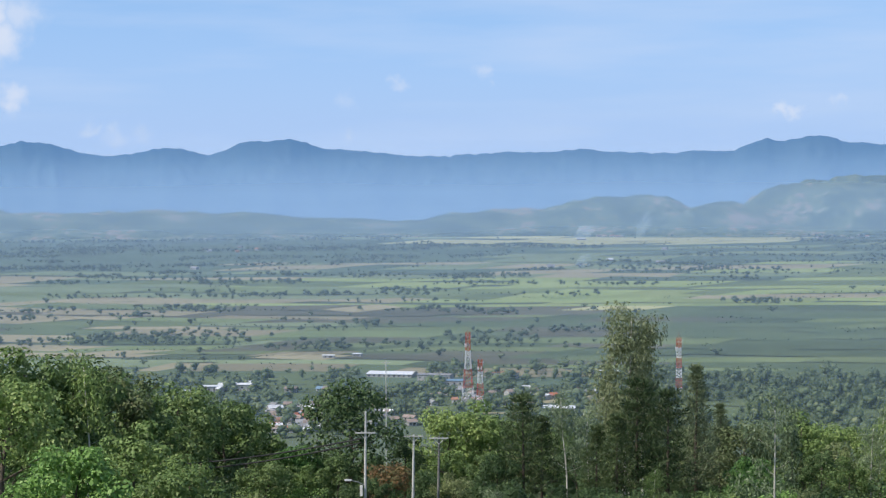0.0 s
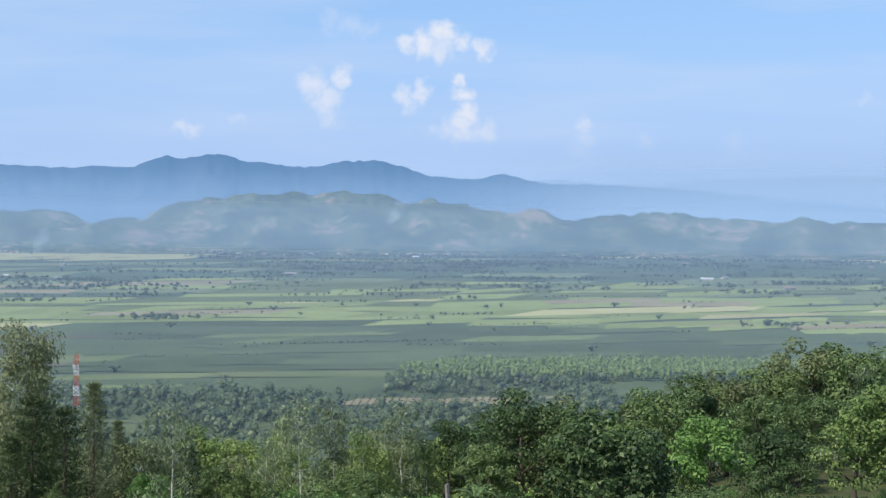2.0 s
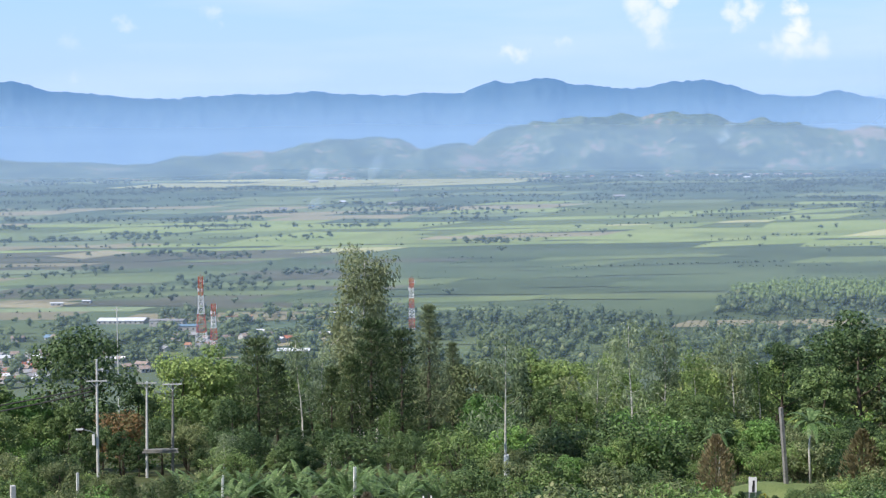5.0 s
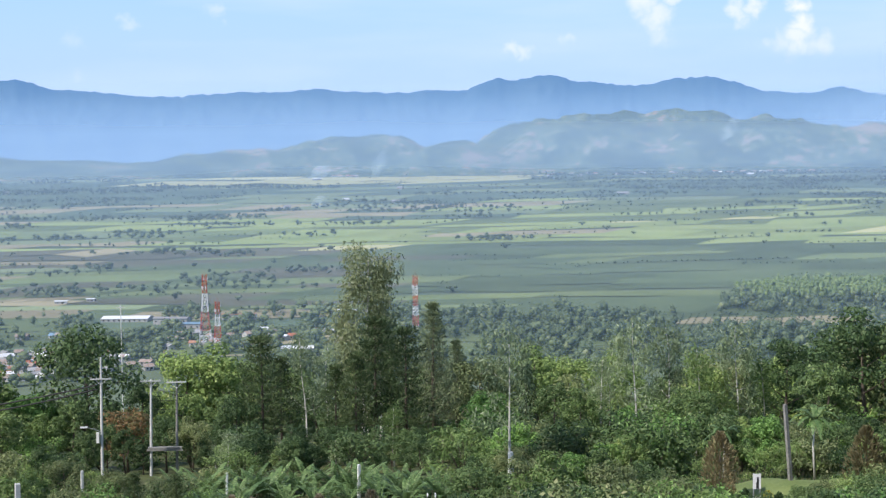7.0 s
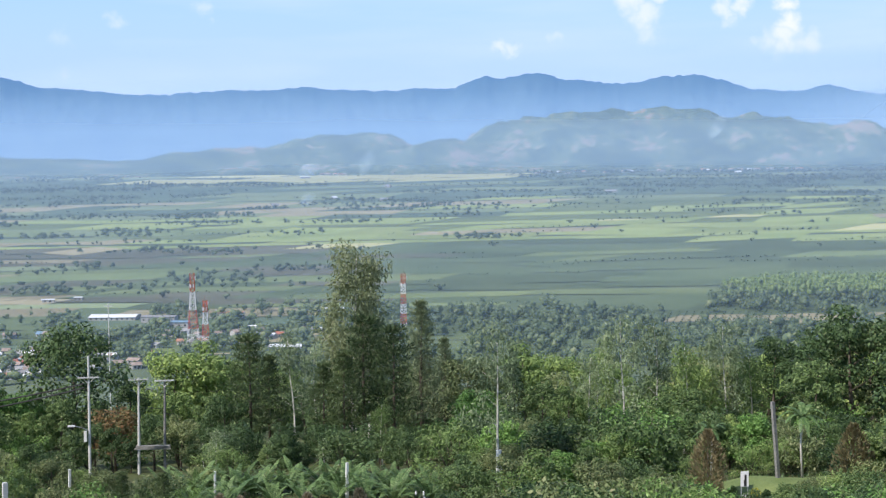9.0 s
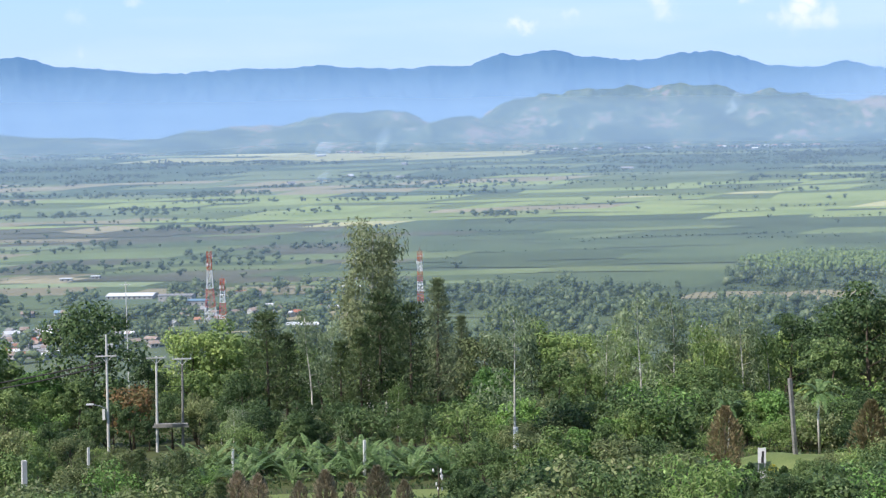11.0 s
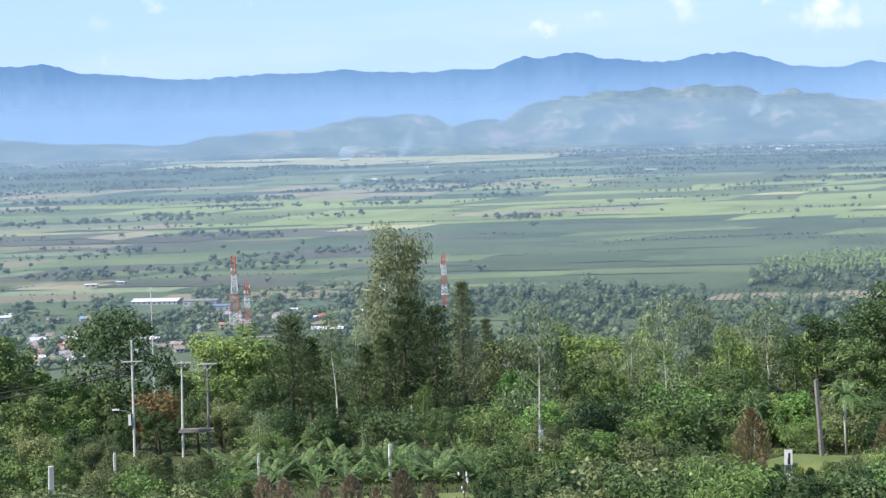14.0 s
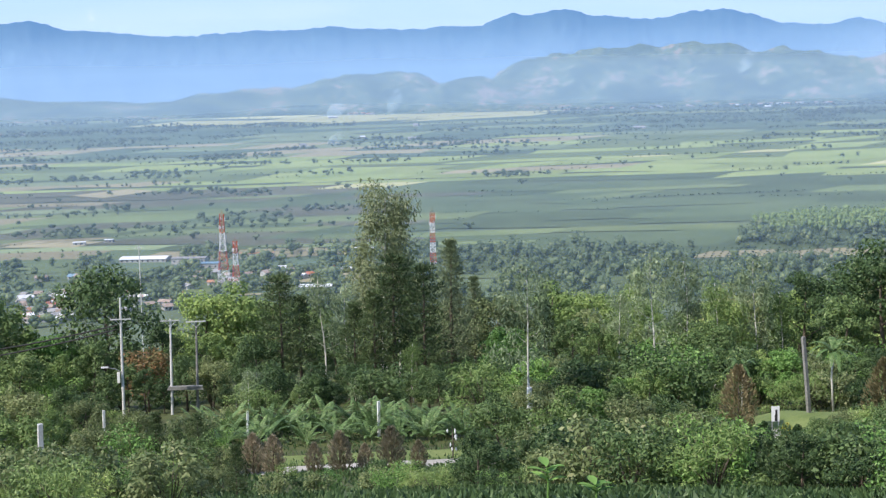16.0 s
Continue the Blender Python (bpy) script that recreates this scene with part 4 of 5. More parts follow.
def build_trees():
    for kind, az, d, el in TREES:
        p = spot(az, d)
        plant(kind, p, max(EYE + d * math.tan(radians(el)) - p.z, 3.0))
    # the wood behind and between them
    rng = random.Random(21)
    fill = ["far_a", "far_b", "far_c", "far_d", "far_a", "far_c", "far_b", "pine_b", "airy_c", "airy_b"]
    taken = [spot(az, d) for _, az, d, _ in TREES]
    made = 0
    for _ in range(4000):
        if made >= 120:
            break
        az, d = rng.uniform(-26, 31), rng.uniform(158, 265)
        p = spot(az, d)
        if any((p - q).length < 6.0 for q in taken):
            continue
        taken.append(p)
        cap = canopy(az) - rng.uniform(0.25, 1.4)
        h = min(EYE + d * math.tan(radians(cap)) - p.z, rng.uniform(9, 16))
        if h < 4:
            continue
        plant(rng.choice(fill), p, h)
        made += 1


def canopy(az):
    """Elevation of the wood's upper edge."""
    return float(np.interp(az, [-26, -22, -19, -16, -15, -14.3, -13, -10, -8, -4, 0, 4, 9, 13, 17, 20, 24, 31], [-4.6, -4.7, -5.7, -6.6, -6.9, -8.0, -8.3, -8.2, -7.1, -7.2, -6.9, -7.2, -7.1, -6.8, -6.0, -5.1, -4.0, -3.8]))


build_trees()


def clump_wood(name, spots, leaf, lumps, loose, seed, label, size=1.0, fat=1.22):
    """A wood seen from afar: uneven many-lobed crowns in one mesh. spots: x, y, z, height, width."""
    rng = np.random.default_rng(seed)
    s = np.array(spots)
    k = np.repeat(np.arange(len(s)), lumps)
    n = len(k)
    o = unit(rng.normal(size=(n, 3))) * rng.uniform(0.25, 1.0, (n, 1))
    half = np.stack([s[:, 4] * 0.5, s[:, 4] * 0.5, s[:, 3] * 0.47], 1)
    mid = s[:, :3] + np.stack([np.zeros(len(s)), np.zeros(len(s)), s[:, 3] * 0.5], 1)
    c = mid[k] + o * half[k] * (0.62 if fat < 1.2 else 0.52)
    r = half[k] * rng.uniform(0.24, 0.44, (n, 1)) * np.array([1, 1, 0.9]) * fat
    kl = np.repeat(np.arange(len(s)), loose)
    d = unit(rng.normal(size=(len(kl), 3)))
    pos = mid[kl] + d * half[kl] * rng.uniform(0.6, 1.1, (len(kl), 1))
    lv = sprays(rng, pos, rng.normal(size=d.shape), np.maximum(s[kl, 3] * 0.12, 0.5) * size, 0.7, d + rng.normal(size=d.shape) * 0.4)
    return tagged(new(name, clumps(name, c, r, rng, leaf, lv)), label, "trees", kind="stuff")


def build_woods():
    rng = random.Random(31)
    # wood running down to the valley
    s = []
    while len(s) < 550:
        az, d = rng.uniform(-30, 34), rng.uniform(265, 640)
        p = spot(az, d)
        h = rng.uniform(8, 13)
        cap = EYE + d * math.tan(radians(canopy(az) - 0.35))
        if p.z + h < cap:
            s.append((*p, h, h * rng.uniform(0.7, 1.0)))
    clump_wood("lower_wood", s, LEAF_FAR, 8, 60, 1, "wooded lower slope of mixed green trees")
    # scrubby wood on the near valley floor
    s = []
    while len(s) < 1900:
        az, d = rng.uniform(-6, 18), 960 + 460 * rng.random() ** 0.8
        keep = smooth(-7, 1, az) * 0.9 + 0.1
        if rng.random() > keep or (8 < az < 15 and 1180 < d < 1290 and rng.random() < 0.9) or (az < 10 and d > 1290 + 60 * noise.noise((az * 0.8, 1, 1))):
            continue
        if noise.noise((az * 0.6, d * 0.012, 3)) + 0.5 * noise.noise((az * 2.3, d * 0.03, 9)) < -0.18:
            continue
        p = spot(az, d)
        h = (3 + 12 * rng.random() ** 1.8) * (0.8 if az < 2 else 1)
        s.append((*p, h, h * rng.uniform(0.65, 1.0)))
    clump_wood("valley_wood", s, LEAF_FAR, 7, 60, 2, "scrubby green wood on the valley floor")
    # trees between the houses
    s = []
    while len(s) < 1500:
        az, d = rng.uniform(-20, 0), rng.uniform(1000, 1340)
        if -11.6 < az < -9.2 and d > 1220 or -14.6 < az < -12.8 and d > 1030 and rng.random() < 0.75:
            continue
        if noise.noise((az * 1.1, d * 0.014, 6)) + 0.5 * noise.noise((az * 3.1, d * 0.03, 2)) > rng.uniform(-0.25, 0.15):
            p = spot(az, d)
            h = 3 + 9 * rng.random() ** 1.6
            s.append((*p, h, h * rng.uniform(0.7, 1.4)))
    clump_wood("village_trees", s, LEAF_FAR, 6, 44, 3, "green trees and gardens between village houses")
    # plantation in rows
    s = []
    for i in range(90):
        for j in range(6):
            az, d = 10.6 + i * 0.2 + rng.uniform(-0.05, 0.05), 1365 + j * 18 + rng.uniform(-4, 4) + i * 0.9
            p = spot(az, d)
            h = rng.uniform(13, 17) * (1 - 0.3 * smooth(8, 0, i))
            s.append((*p, h, h * rng.uniform(0.45, 0.65)))
    clump_wood("plantation", s, LEAF_PLANT, 5, 40, 4, "plantation of slim light green trees in rows")
    # young orchard rows on the bare clearing
    s = []
    for i in range(26):
        for j in range(9):
            az, d = 8.2 + i * 0.26, 1185 + j * 12
            p = spot(az + j * 0.04, d)
            s.append((*p, 2.2, 2.6))
    clump_wood("orchard", s, LEAF_FAR, 3, 4, 5, "young orchard bushes in rows on bare soil")
    # hedges and tree lines out on the plain
    s, far = [], []
    for a, b in HEDGES:
        a, b = Vector(a), Vector(b)
        near = a.y < 1950
        n = int((b - a).length / (rng.uniform(3, 5) if near else rng.uniform(5, 10))) + 1
        t0, t1 = sorted((rng.random(), rng.random()))
        t0, t1 = t0 * 0.7, t1 * 0.7 + 0.3
        tall = rng.uniform(1.0, 3.2) if near else rng.uniform(1.6, 6.0)
        for k in range(n):
            t = k / n
            if t0 < t < t1 or rng.random() < 0.08:
                q = a.lerp(b, t) + Vector((rng.uniform(-5, 5), rng.uniform(-5, 5), -0.3))
                h = tall * rng.uniform(0.5, 1.5)
                (s if math.hypot(q.x, q.y) < 2600 else far).append((*q, h, h * rng.uniform(0.75, 1.05)))
    # copses
    for _ in range(85):
        az, d = rng.uniform(-26, 29), 1500 * (2.0 ** rng.random())
        if (1400 < d < 1980 and az > -4) or (az > 4 and d < 2500 and rng.random() < 0.8):
            continue
        for k in range(rng.randint(12, 38)):
            q = spot(az, d) + Vector((rng.gauss(0, 24), rng.gauss(0, 14), 0))
            q.z = ground_z(q.x, q.y)
            h = rng.uniform(4, 10)
            (s if d < 2600 else far).append((*q, h, h * rng.uniform(0.9, 1.4)))
    # long belts of trees: first and last azimuth, distance, rows, height
    belts = [(-13.8, -3.6, 1490, 4, 8), (-17.5, -11, 1660, 3, 7), (-23, -15, 1560, 4, 8), (-22, -14, 2150, 3, 8), (-9, -1, 2330, 4, 8), (-12, -5.5, 2480, 5, 9), (-24, -12, 2780, 5, 9), (-2, 4, 2560, 3, 8), (4, 27, 3840, 9, 9), (3.6, 17, 3660, 6, 8), (6, 24, 3460, 5, 8), (-1, 9, 3080, 6, 8), (-25, -9, 3300, 7, 9), (-27, -10, 3780, 8, 9)]
    for _ in range(44):
        a0 = rng.uniform(-27, 27)
        belts.append((a0, a0 + rng.uniform(2.5, 8), rng.uniform(2620, 4050), rng.randint(3, 9), rng.uniform(5, 9)))
    for a0, a1, d0, rows, tall in belts:
        n = int(radians(a1 - a0) * d0 / 10)
        slant = rng.uniform(-0.03, 0.03)
        for k in range(n):
            az = a0 + (a1 - a0) * k / n
            if noise.noise((az * 0.9, d0, 4)) < -0.22 or (-9 < az < 3.5 and 3560 < d0 < 3960):
                continue
            for j in range(rows):
                if rng.random() < 0.62:
                    d = d0 * (1 + slant * (k / n)) + j * 11 + rng.uniform(-6, 6) + 25 * noise.noise((az * 0.5, d0, 9))
                    q = spot(az + rng.uniform(-0.1, 0.1), d)
                    h = tall * rng.uniform(0.5, 1.2)
                    (s if d < 2600 else far).append((*q, h, h * rng.uniform(0.85, 1.2)))
    for _ in range(5200):
        az, d = rng.uniform(-28, 31), rng.choice((rng.uniform(2500, 3450), rng.uniform(3450, 4090), rng.uniform(3850, 4090)))
        if (-9 < az < 3.5 and 3560 < d < 3960 and rng.random() < 0.93) or (az > 8 and d < 2750):
            continue
        if noise.noise((az * 0.22, d * 0.011, 8)) + 0.5 * noise.noise((az * 1.1, d * 0.03, 3)) < 0.14:
            continue
        q = spot(az, d)
        h = rng.uniform(3, 8)
        far.append((*q, h, h * rng.uniform(1.0, 1.5)))
    clump_wood("field_hedges", s, LEAF_PLAIN, 4, 12, 6, "hedges and lines of trees between the fields")
    clump_wood("far_tree_belts", far, LEAF_MIST, 3, 4, 7, "bluish belts of trees across the far plain")


def field_tree(seed):
    rng = np.random.default_rng(seed)
    m = Mesh()
    m.tube([(0, 0, 0), (0.1, 0, 2), (0, 0.1, 4)], [0.22, 0.16, 0.08], 6)
    c = np.array([(rng.normal() * 1.3, rng.normal() * 1.3, rng.uniform(2.0, 5.0)) for _ in range(9)])
    r = rng.uniform(1.0, 1.7, (9, 1)) * np.array([[1, 1, 0.85]])
    d = unit(rng.normal(size=(60, 3)))
    k = rng.integers(0, 9, 60)
    lv = sprays(rng, c[k] + d * r[k], rng.normal(size=(60, 3)), np.full(60, 0.8), 0.7, d)
    return stand("field_tree", m, clumps("crown", c, r, rng, LEAF_PLAIN, lv), BARK, "lone round tree standing between fields")


def build_field_trees():
    rng = random.Random(41)
    base = [field_tree(s) for s in (1, 2, 3)]
    for i in range(100):
        d = 1380 * (1.95 ** rng.random())
        az = rng.uniform(-27, 29)
        if az > -2 and 1400 < d < 1830 and rng.random() < 0.8:
            az = rng.uniform(-27, -6)
        p, s = spot(az, d), rng.uniform(0.6, 1.35)
        m = Matrix.LocRotScale((p.x, p.y, p.z + 0.2), Euler((0, 0, rng.uniform(0, 6.28))), (s, s, s))
        ob = base[i] if i < 3 else copy_thing(base[i % 3], m)
        if i < 3:
            ob.matrix_basis = Matrix.LocRotScale((p.x, p.y, p.z + 0.2), None, None)
        tagged(ob, group="lone trees on the plain")


build_woods()
build_field_trees()


# ---------------------------------------------------------------- towers, poles, posts
def lattice_tower(az, d, top_el, base_w, top_w, label, bands=7):
    p = spot(az, d)
    h = EYE + d * math.tan(radians(top_el)) - p.z
    tower = tagged(new("radio_tower"), label, "tower")
    tower.location = p
    for b in range(bands):
        m = Mesh()
        z0, z1 = h * b / bands, h * (b + 1) / bands
        panels = 3
        for q in range(panels):
            a0, a1 = z0 + (z1 - z0) * q / panels, z0 + (z1 - z0) * (q + 1) / panels
            def ring(z):
                w = (top_w + (base_w - top_w) * max(1 - z / (h * 0.8), 0) ** 1.3) / 2
                return [(-w, -w, z), (w, -w, z), (w, w, z), (-w, w, z)]
            r0, r1 = ring(a0), ring(a1)
            for k in range(4):
                m.tube([r0[k], r1[k]], [0.17, 0.17], 4)
                k2 = (k + 1) % 4
                m.tube([r0[k], r1[k2]], [0.085, 0.085], 4)
                m.tube([r0[k2], r1[k]], [0.085, 0.085], 4)
                m.tube([r0[k], r0[k2]], [0.1, 0.1], 4)
        part("section", m.data("section", PAINT_RED if (bands - b) % 2 else PAINT_WHITE), tower)
    m = Mesh()
    m.tube([(0, 0, h - 0.2), (0, 0, h + 3.5)], [0.12, 0.05], 6)
    part("mast", m.data("mast", PAINT_RED), tower)
    for k in range(6):
        m = Mesh()
        w = k * 1.05
        zz = h * (0.93 if k < 3 else 0.82)
        c = (math.cos(w) * (top_w * 0.5 + 0.7), math.sin(w) * (top_w * 0.5 + 0.7), zz)
        m.box(c, (0.35, 0.35, 2.4), w)
        m.tube([(0, 0, zz), c], [0.06, 0.06], 4)
        part("antenna", m.data("antenna", PAINT_WHITE), tower)
    return tower


def post(name, p, h, r, material, label, lean=(0, 0), category="post", cap=None):
    m = Mesh()
    top = Vector((lean[0] * h, lean[1] * h, h))
    m.tube([(0, 0, -0.4), tuple(top * 0.5), tuple(top)], [r, r * 0.95, r * 0.9], 4 if cap == "square" else 9)
    ob = tagged(new(name, m.data(name, material)), label, category)
    ob.location = p
    return ob


def utility_pole(az, d, top_el, foot_el, label, arms, lamp=False, lean=0.0, old=False):
    z1, z0 = EYE + d * math.tan(radians(top_el)), EYE + d * math.tan(radians(foot_el))
    p = spot(az, d)
    z0 = min(z0, p.z)
    h = z1 - z0
    pole = tagged(new("utility_pole"), label, "utility pole")
    pole.location = (p.x, p.y, z0)
    m = Mesh()
    m.tube([(0, 0, -0.3), (lean * h * 0.5, 0, h * 0.5), (lean * h, 0, h)], [0.13, 0.115, 0.085], 8)
    part("shaft", m.data("shaft", CONCRETE_OLD if old else CONCRETE), pole)
    for down, width, turn in arms:
        m = Mesh()
        z = h - down
        m.box((lean * z, -0.16, z), (width, 0.10, 0.10), turn)
        m.tube([(lean * z - width * 0.3, -0.12, z), (lean * z, -0.1, z - 0.55)], [0.025, 0.025], 4)
        m.tube([(lean * z + width * 0.3, -0.12, z), (lean * z, -0.1, z - 0.55)], [0.025, 0.025], 4)
        arm = part("cross_arm", m.data("cross_arm", CONCRETE), pole)
        for s in (-0.45, -0.2, 0.2, 0.45):
            m = Mesh()
            x = lean * z + s * width
            m.tube([(x, -0.16, z + 0.06), (x, -0.16, z + 0.10), (x, -0.16, z + 0.12), (x, -0.16, z + 0.17)], [0.02, 0.035, 0.02, 0.03], 7)
            part("insulator", m.data("insulator", STEEL), arm)
    if lamp:
        m = Mesh()
        z = h * 0.42
        m.tube([(0, -0.1, z - 0.3), (-0.5, -0.3, z), (-1.1, -0.4, z + 0.15)], [0.035, 0.035, 0.03], 6)
        arm = part("lamp_arm", m.data("lamp_arm", STEEL), pole)
        m = Mesh()
        m.box((-1.35, -0.42, z + 0.17), (0.6, 0.22, 0.12), 0.1)
        part("lamp_head", m.data("lamp_head", PAINT_WHITE), arm)
        m = Mesh()
        m.box((-0.25, -0.2, z - 0.75), (0.22, 0.2, 0.9))
        part("meter_box", m.data("meter_box", WHITEWASH), pole)
    return Vector((p.x + lean * h, p.y, z1))


def cable(a, b, sag, r=0.03):
    m = Mesh()
    pts = []
    for i in range(25):
        t = i / 24
        q = Vector(a).lerp(Vector(b), t)
        q.z -= 4 * sag * t * (1 - t)
        pts.append(q)
    m.tube(pts, [r] * 25, 5)
    tagged(new("overhead_cable", m.data("overhead_cable", CABLE)), "dark sagging overhead cable between poles", "cable", "overhead cables")


def build_poles():
    lattice_tower(-7.77, 1135, -4.40, 8.5, 2.8, "red and white banded lattice radio tower in the village", 4)
    lattice_tower(-7.35, 1128, -5.35, 5.5, 2.6, "shorter red and white banded lattice radio tower", 4)
    lattice_tower(-0.50, 1180, -4.58, 4.6, 3.2, "slim red and white banded lattice radio tower by the wood", 6)
    top = utility_pole(-11.38, 140, -7.12, -10.9, "tall pale concrete utility pole with cross arms and a street lamp", [(1.8, 1.75, 0.12)], lamp=True, lean=0.012)
    a = utility_pole(-9.73, 143, -7.93, -10.9, "concrete utility pole of a transformer platform", [(0.12, 1.7, 0.12)], lean=0.02)
    b = utility_pole(-8.85, 143, -8.00, -11.1, "weathered concrete utility pole of a transformer platform", [(0.12, 1.7, 0.12)], old=True, lean=0.02)
    m = Mesh()
    za = EYE - 143 * math.tan(radians(10.25))
    m.box(((a.x + b.x) / 2, a.y, za), (2.9, 0.5, 0.16))
    m.box(((a.x + b.x) / 2, a.y - 0.2, za - 0.16), (3.1, 0.10, 0.14))
    tagged(new("pole_platform", m.data("pole_platform", CONCRETE_OLD)), "grey crossbeam platform fixed between two poles", "platform")
    far = utility_pole(-10.62, 330, -5.35, -8.3, "distant tall concrete pole rising from the wood", [(0.6, 1.6, 0)])
    left = spot(-24, 152)
    left.z = EYE - 152 * math.tan(radians(8.6))
    for k in range(2):
        dz = (0.0, -0.35)[k]
        cable(top + Vector((-0.4, -0.1, -2.3 + dz)), left + Vector((0, 0, dz)), 1.1 + 0.2 * k, 0.065)
        cable(top + Vector((0.4, -0.1, -1.4 + dz)), a + Vector((0, 0, -0.1 + dz)), 0.25, 0.018)
    for k in range(3):
        cable(a + Vector((0, -0.2, -0.9 - 0.8 * k)), b + Vector((0, -0.2, -0.9 - 0.8 * k)), 0.05, 0.018)
    # leaning concrete pole on the grass bank
    p = spot(12.42, 112)
    h = EYE - 112 * math.tan(radians(9.0)) - p.z
    post("leaning_pole", p, h, 0.17, CONCRETE_OLD, "square grey concrete pole standing at a lean", (-0.075, 0), "pole", "square")
    # fence and boundary posts
    for az, d, el, r in ((-2.58, 113.5, -11.05, 0.13), (-12.08, 114, -10.9, 0.12), (-7.16, 114, -11.2, 0.10), (-14.25, 92, -11.2, 0.20)):
        p = spot(az, d)
        h = max(EYE + d * math.tan(radians(el)) - p.z, 1.6)
        post("fence_post", p, h, r, WHITEWASH if az > -14 else CONCRETE, "white concrete fence post among low plants" if az > -14 else "thick grey concrete post with rough face", (0.02, 0.0), "post", "square")
    # whitewashed foot of the slender tree
    q = spot(2.75, 119)
    m = Mesh()
    z1 = EYE - 119 * math.tan(radians(10.7)) - q.z
    m.tube([(0, 0, -1), (0, 0, z1 * 0.5), (0, 0, z1)], [0.27, 0.215, 0.195], 9)
    ob = tagged(new("painted_tree_base", m.data("painted_tree_base", WHITEWASH)), "whitewashed lower trunk of a slender tree", "trunk")
    ob.location = q


build_poles()


# ---------------------------------------------------------------- village
def house(rng, p, w, l, h, turn, roof, flat=False, label=""):
    ob = tagged(new("house"), label, "house", "village houses")
    ob.matrix_basis = Matrix.LocRotScale(p, Euler((0, 0, turn)), None)
    m = Mesh()
    rise = 0.06 * w if flat else 0.26 * w
    m.add([(-l / 2, -w / 2, -2), (l / 2, -w / 2, -2), (l / 2, w / 2, -2), (-l / 2, w / 2, -2), (-l / 2, -w / 2, h), (l / 2, -w / 2, h), (l / 2, w / 2, h), (-l / 2, w / 2, h), (-l / 2, 0, h + rise), (l / 2, 0, h + rise)],
          [(3, 2, 1, 0), (0, 1, 5, 4), (2, 3, 7, 6), (1, 2, 6, 9, 5), (3, 0, 4, 8, 7), (4, 5, 9, 8), (6, 7, 8, 9)])
    part("wall", m.data("wall", WALL_PAINT), ob)
    m = Mesh()
    e, o, t = 0.55, 0.5, 0.18
    dz = rise * e / (w / 2)
    sec = [(-w / 2 - e, h - dz), (0, h + rise), (w / 2 + e, h - dz), (w / 2 + e, h - dz + t), (0, h + rise + t), (-w / 2 - e, h - dz + t)]
    vs = [(x, y, z + 0.02) for x in (-l / 2 - o, l / 2 + o) for y, z in sec]
    m.add(vs, [(0, 1, 7, 6), (1, 2, 8, 7), (2, 3, 9, 8), (3, 4, 10, 9), (4, 5, 11, 10), (5, 0, 6, 11), (0, 5, 4, 1), (1, 4, 3, 2), (6, 7, 10, 11), (7, 8, 9, 10)])
    part("roof", m.data("roof", roof), ob)
    for k in range(max(2, int(l / 4))):
        m = Mesh()
        x = -l / 2 + (k + 0.5) * l / max(2, int(l / 4))
        m.box((x, -w / 2 - 0.02, h * 0.55), (1.2, 0.08, 1.2))
        part("window", m.data("window", GLASS_DARK), ob)
    m = Mesh()
    m.box((l * 0.12, -w / 2 - 0.02, 1.0), (0.95, 0.08, 2.0))
    part("door", m.data("door", BARK), ob)
    return ob


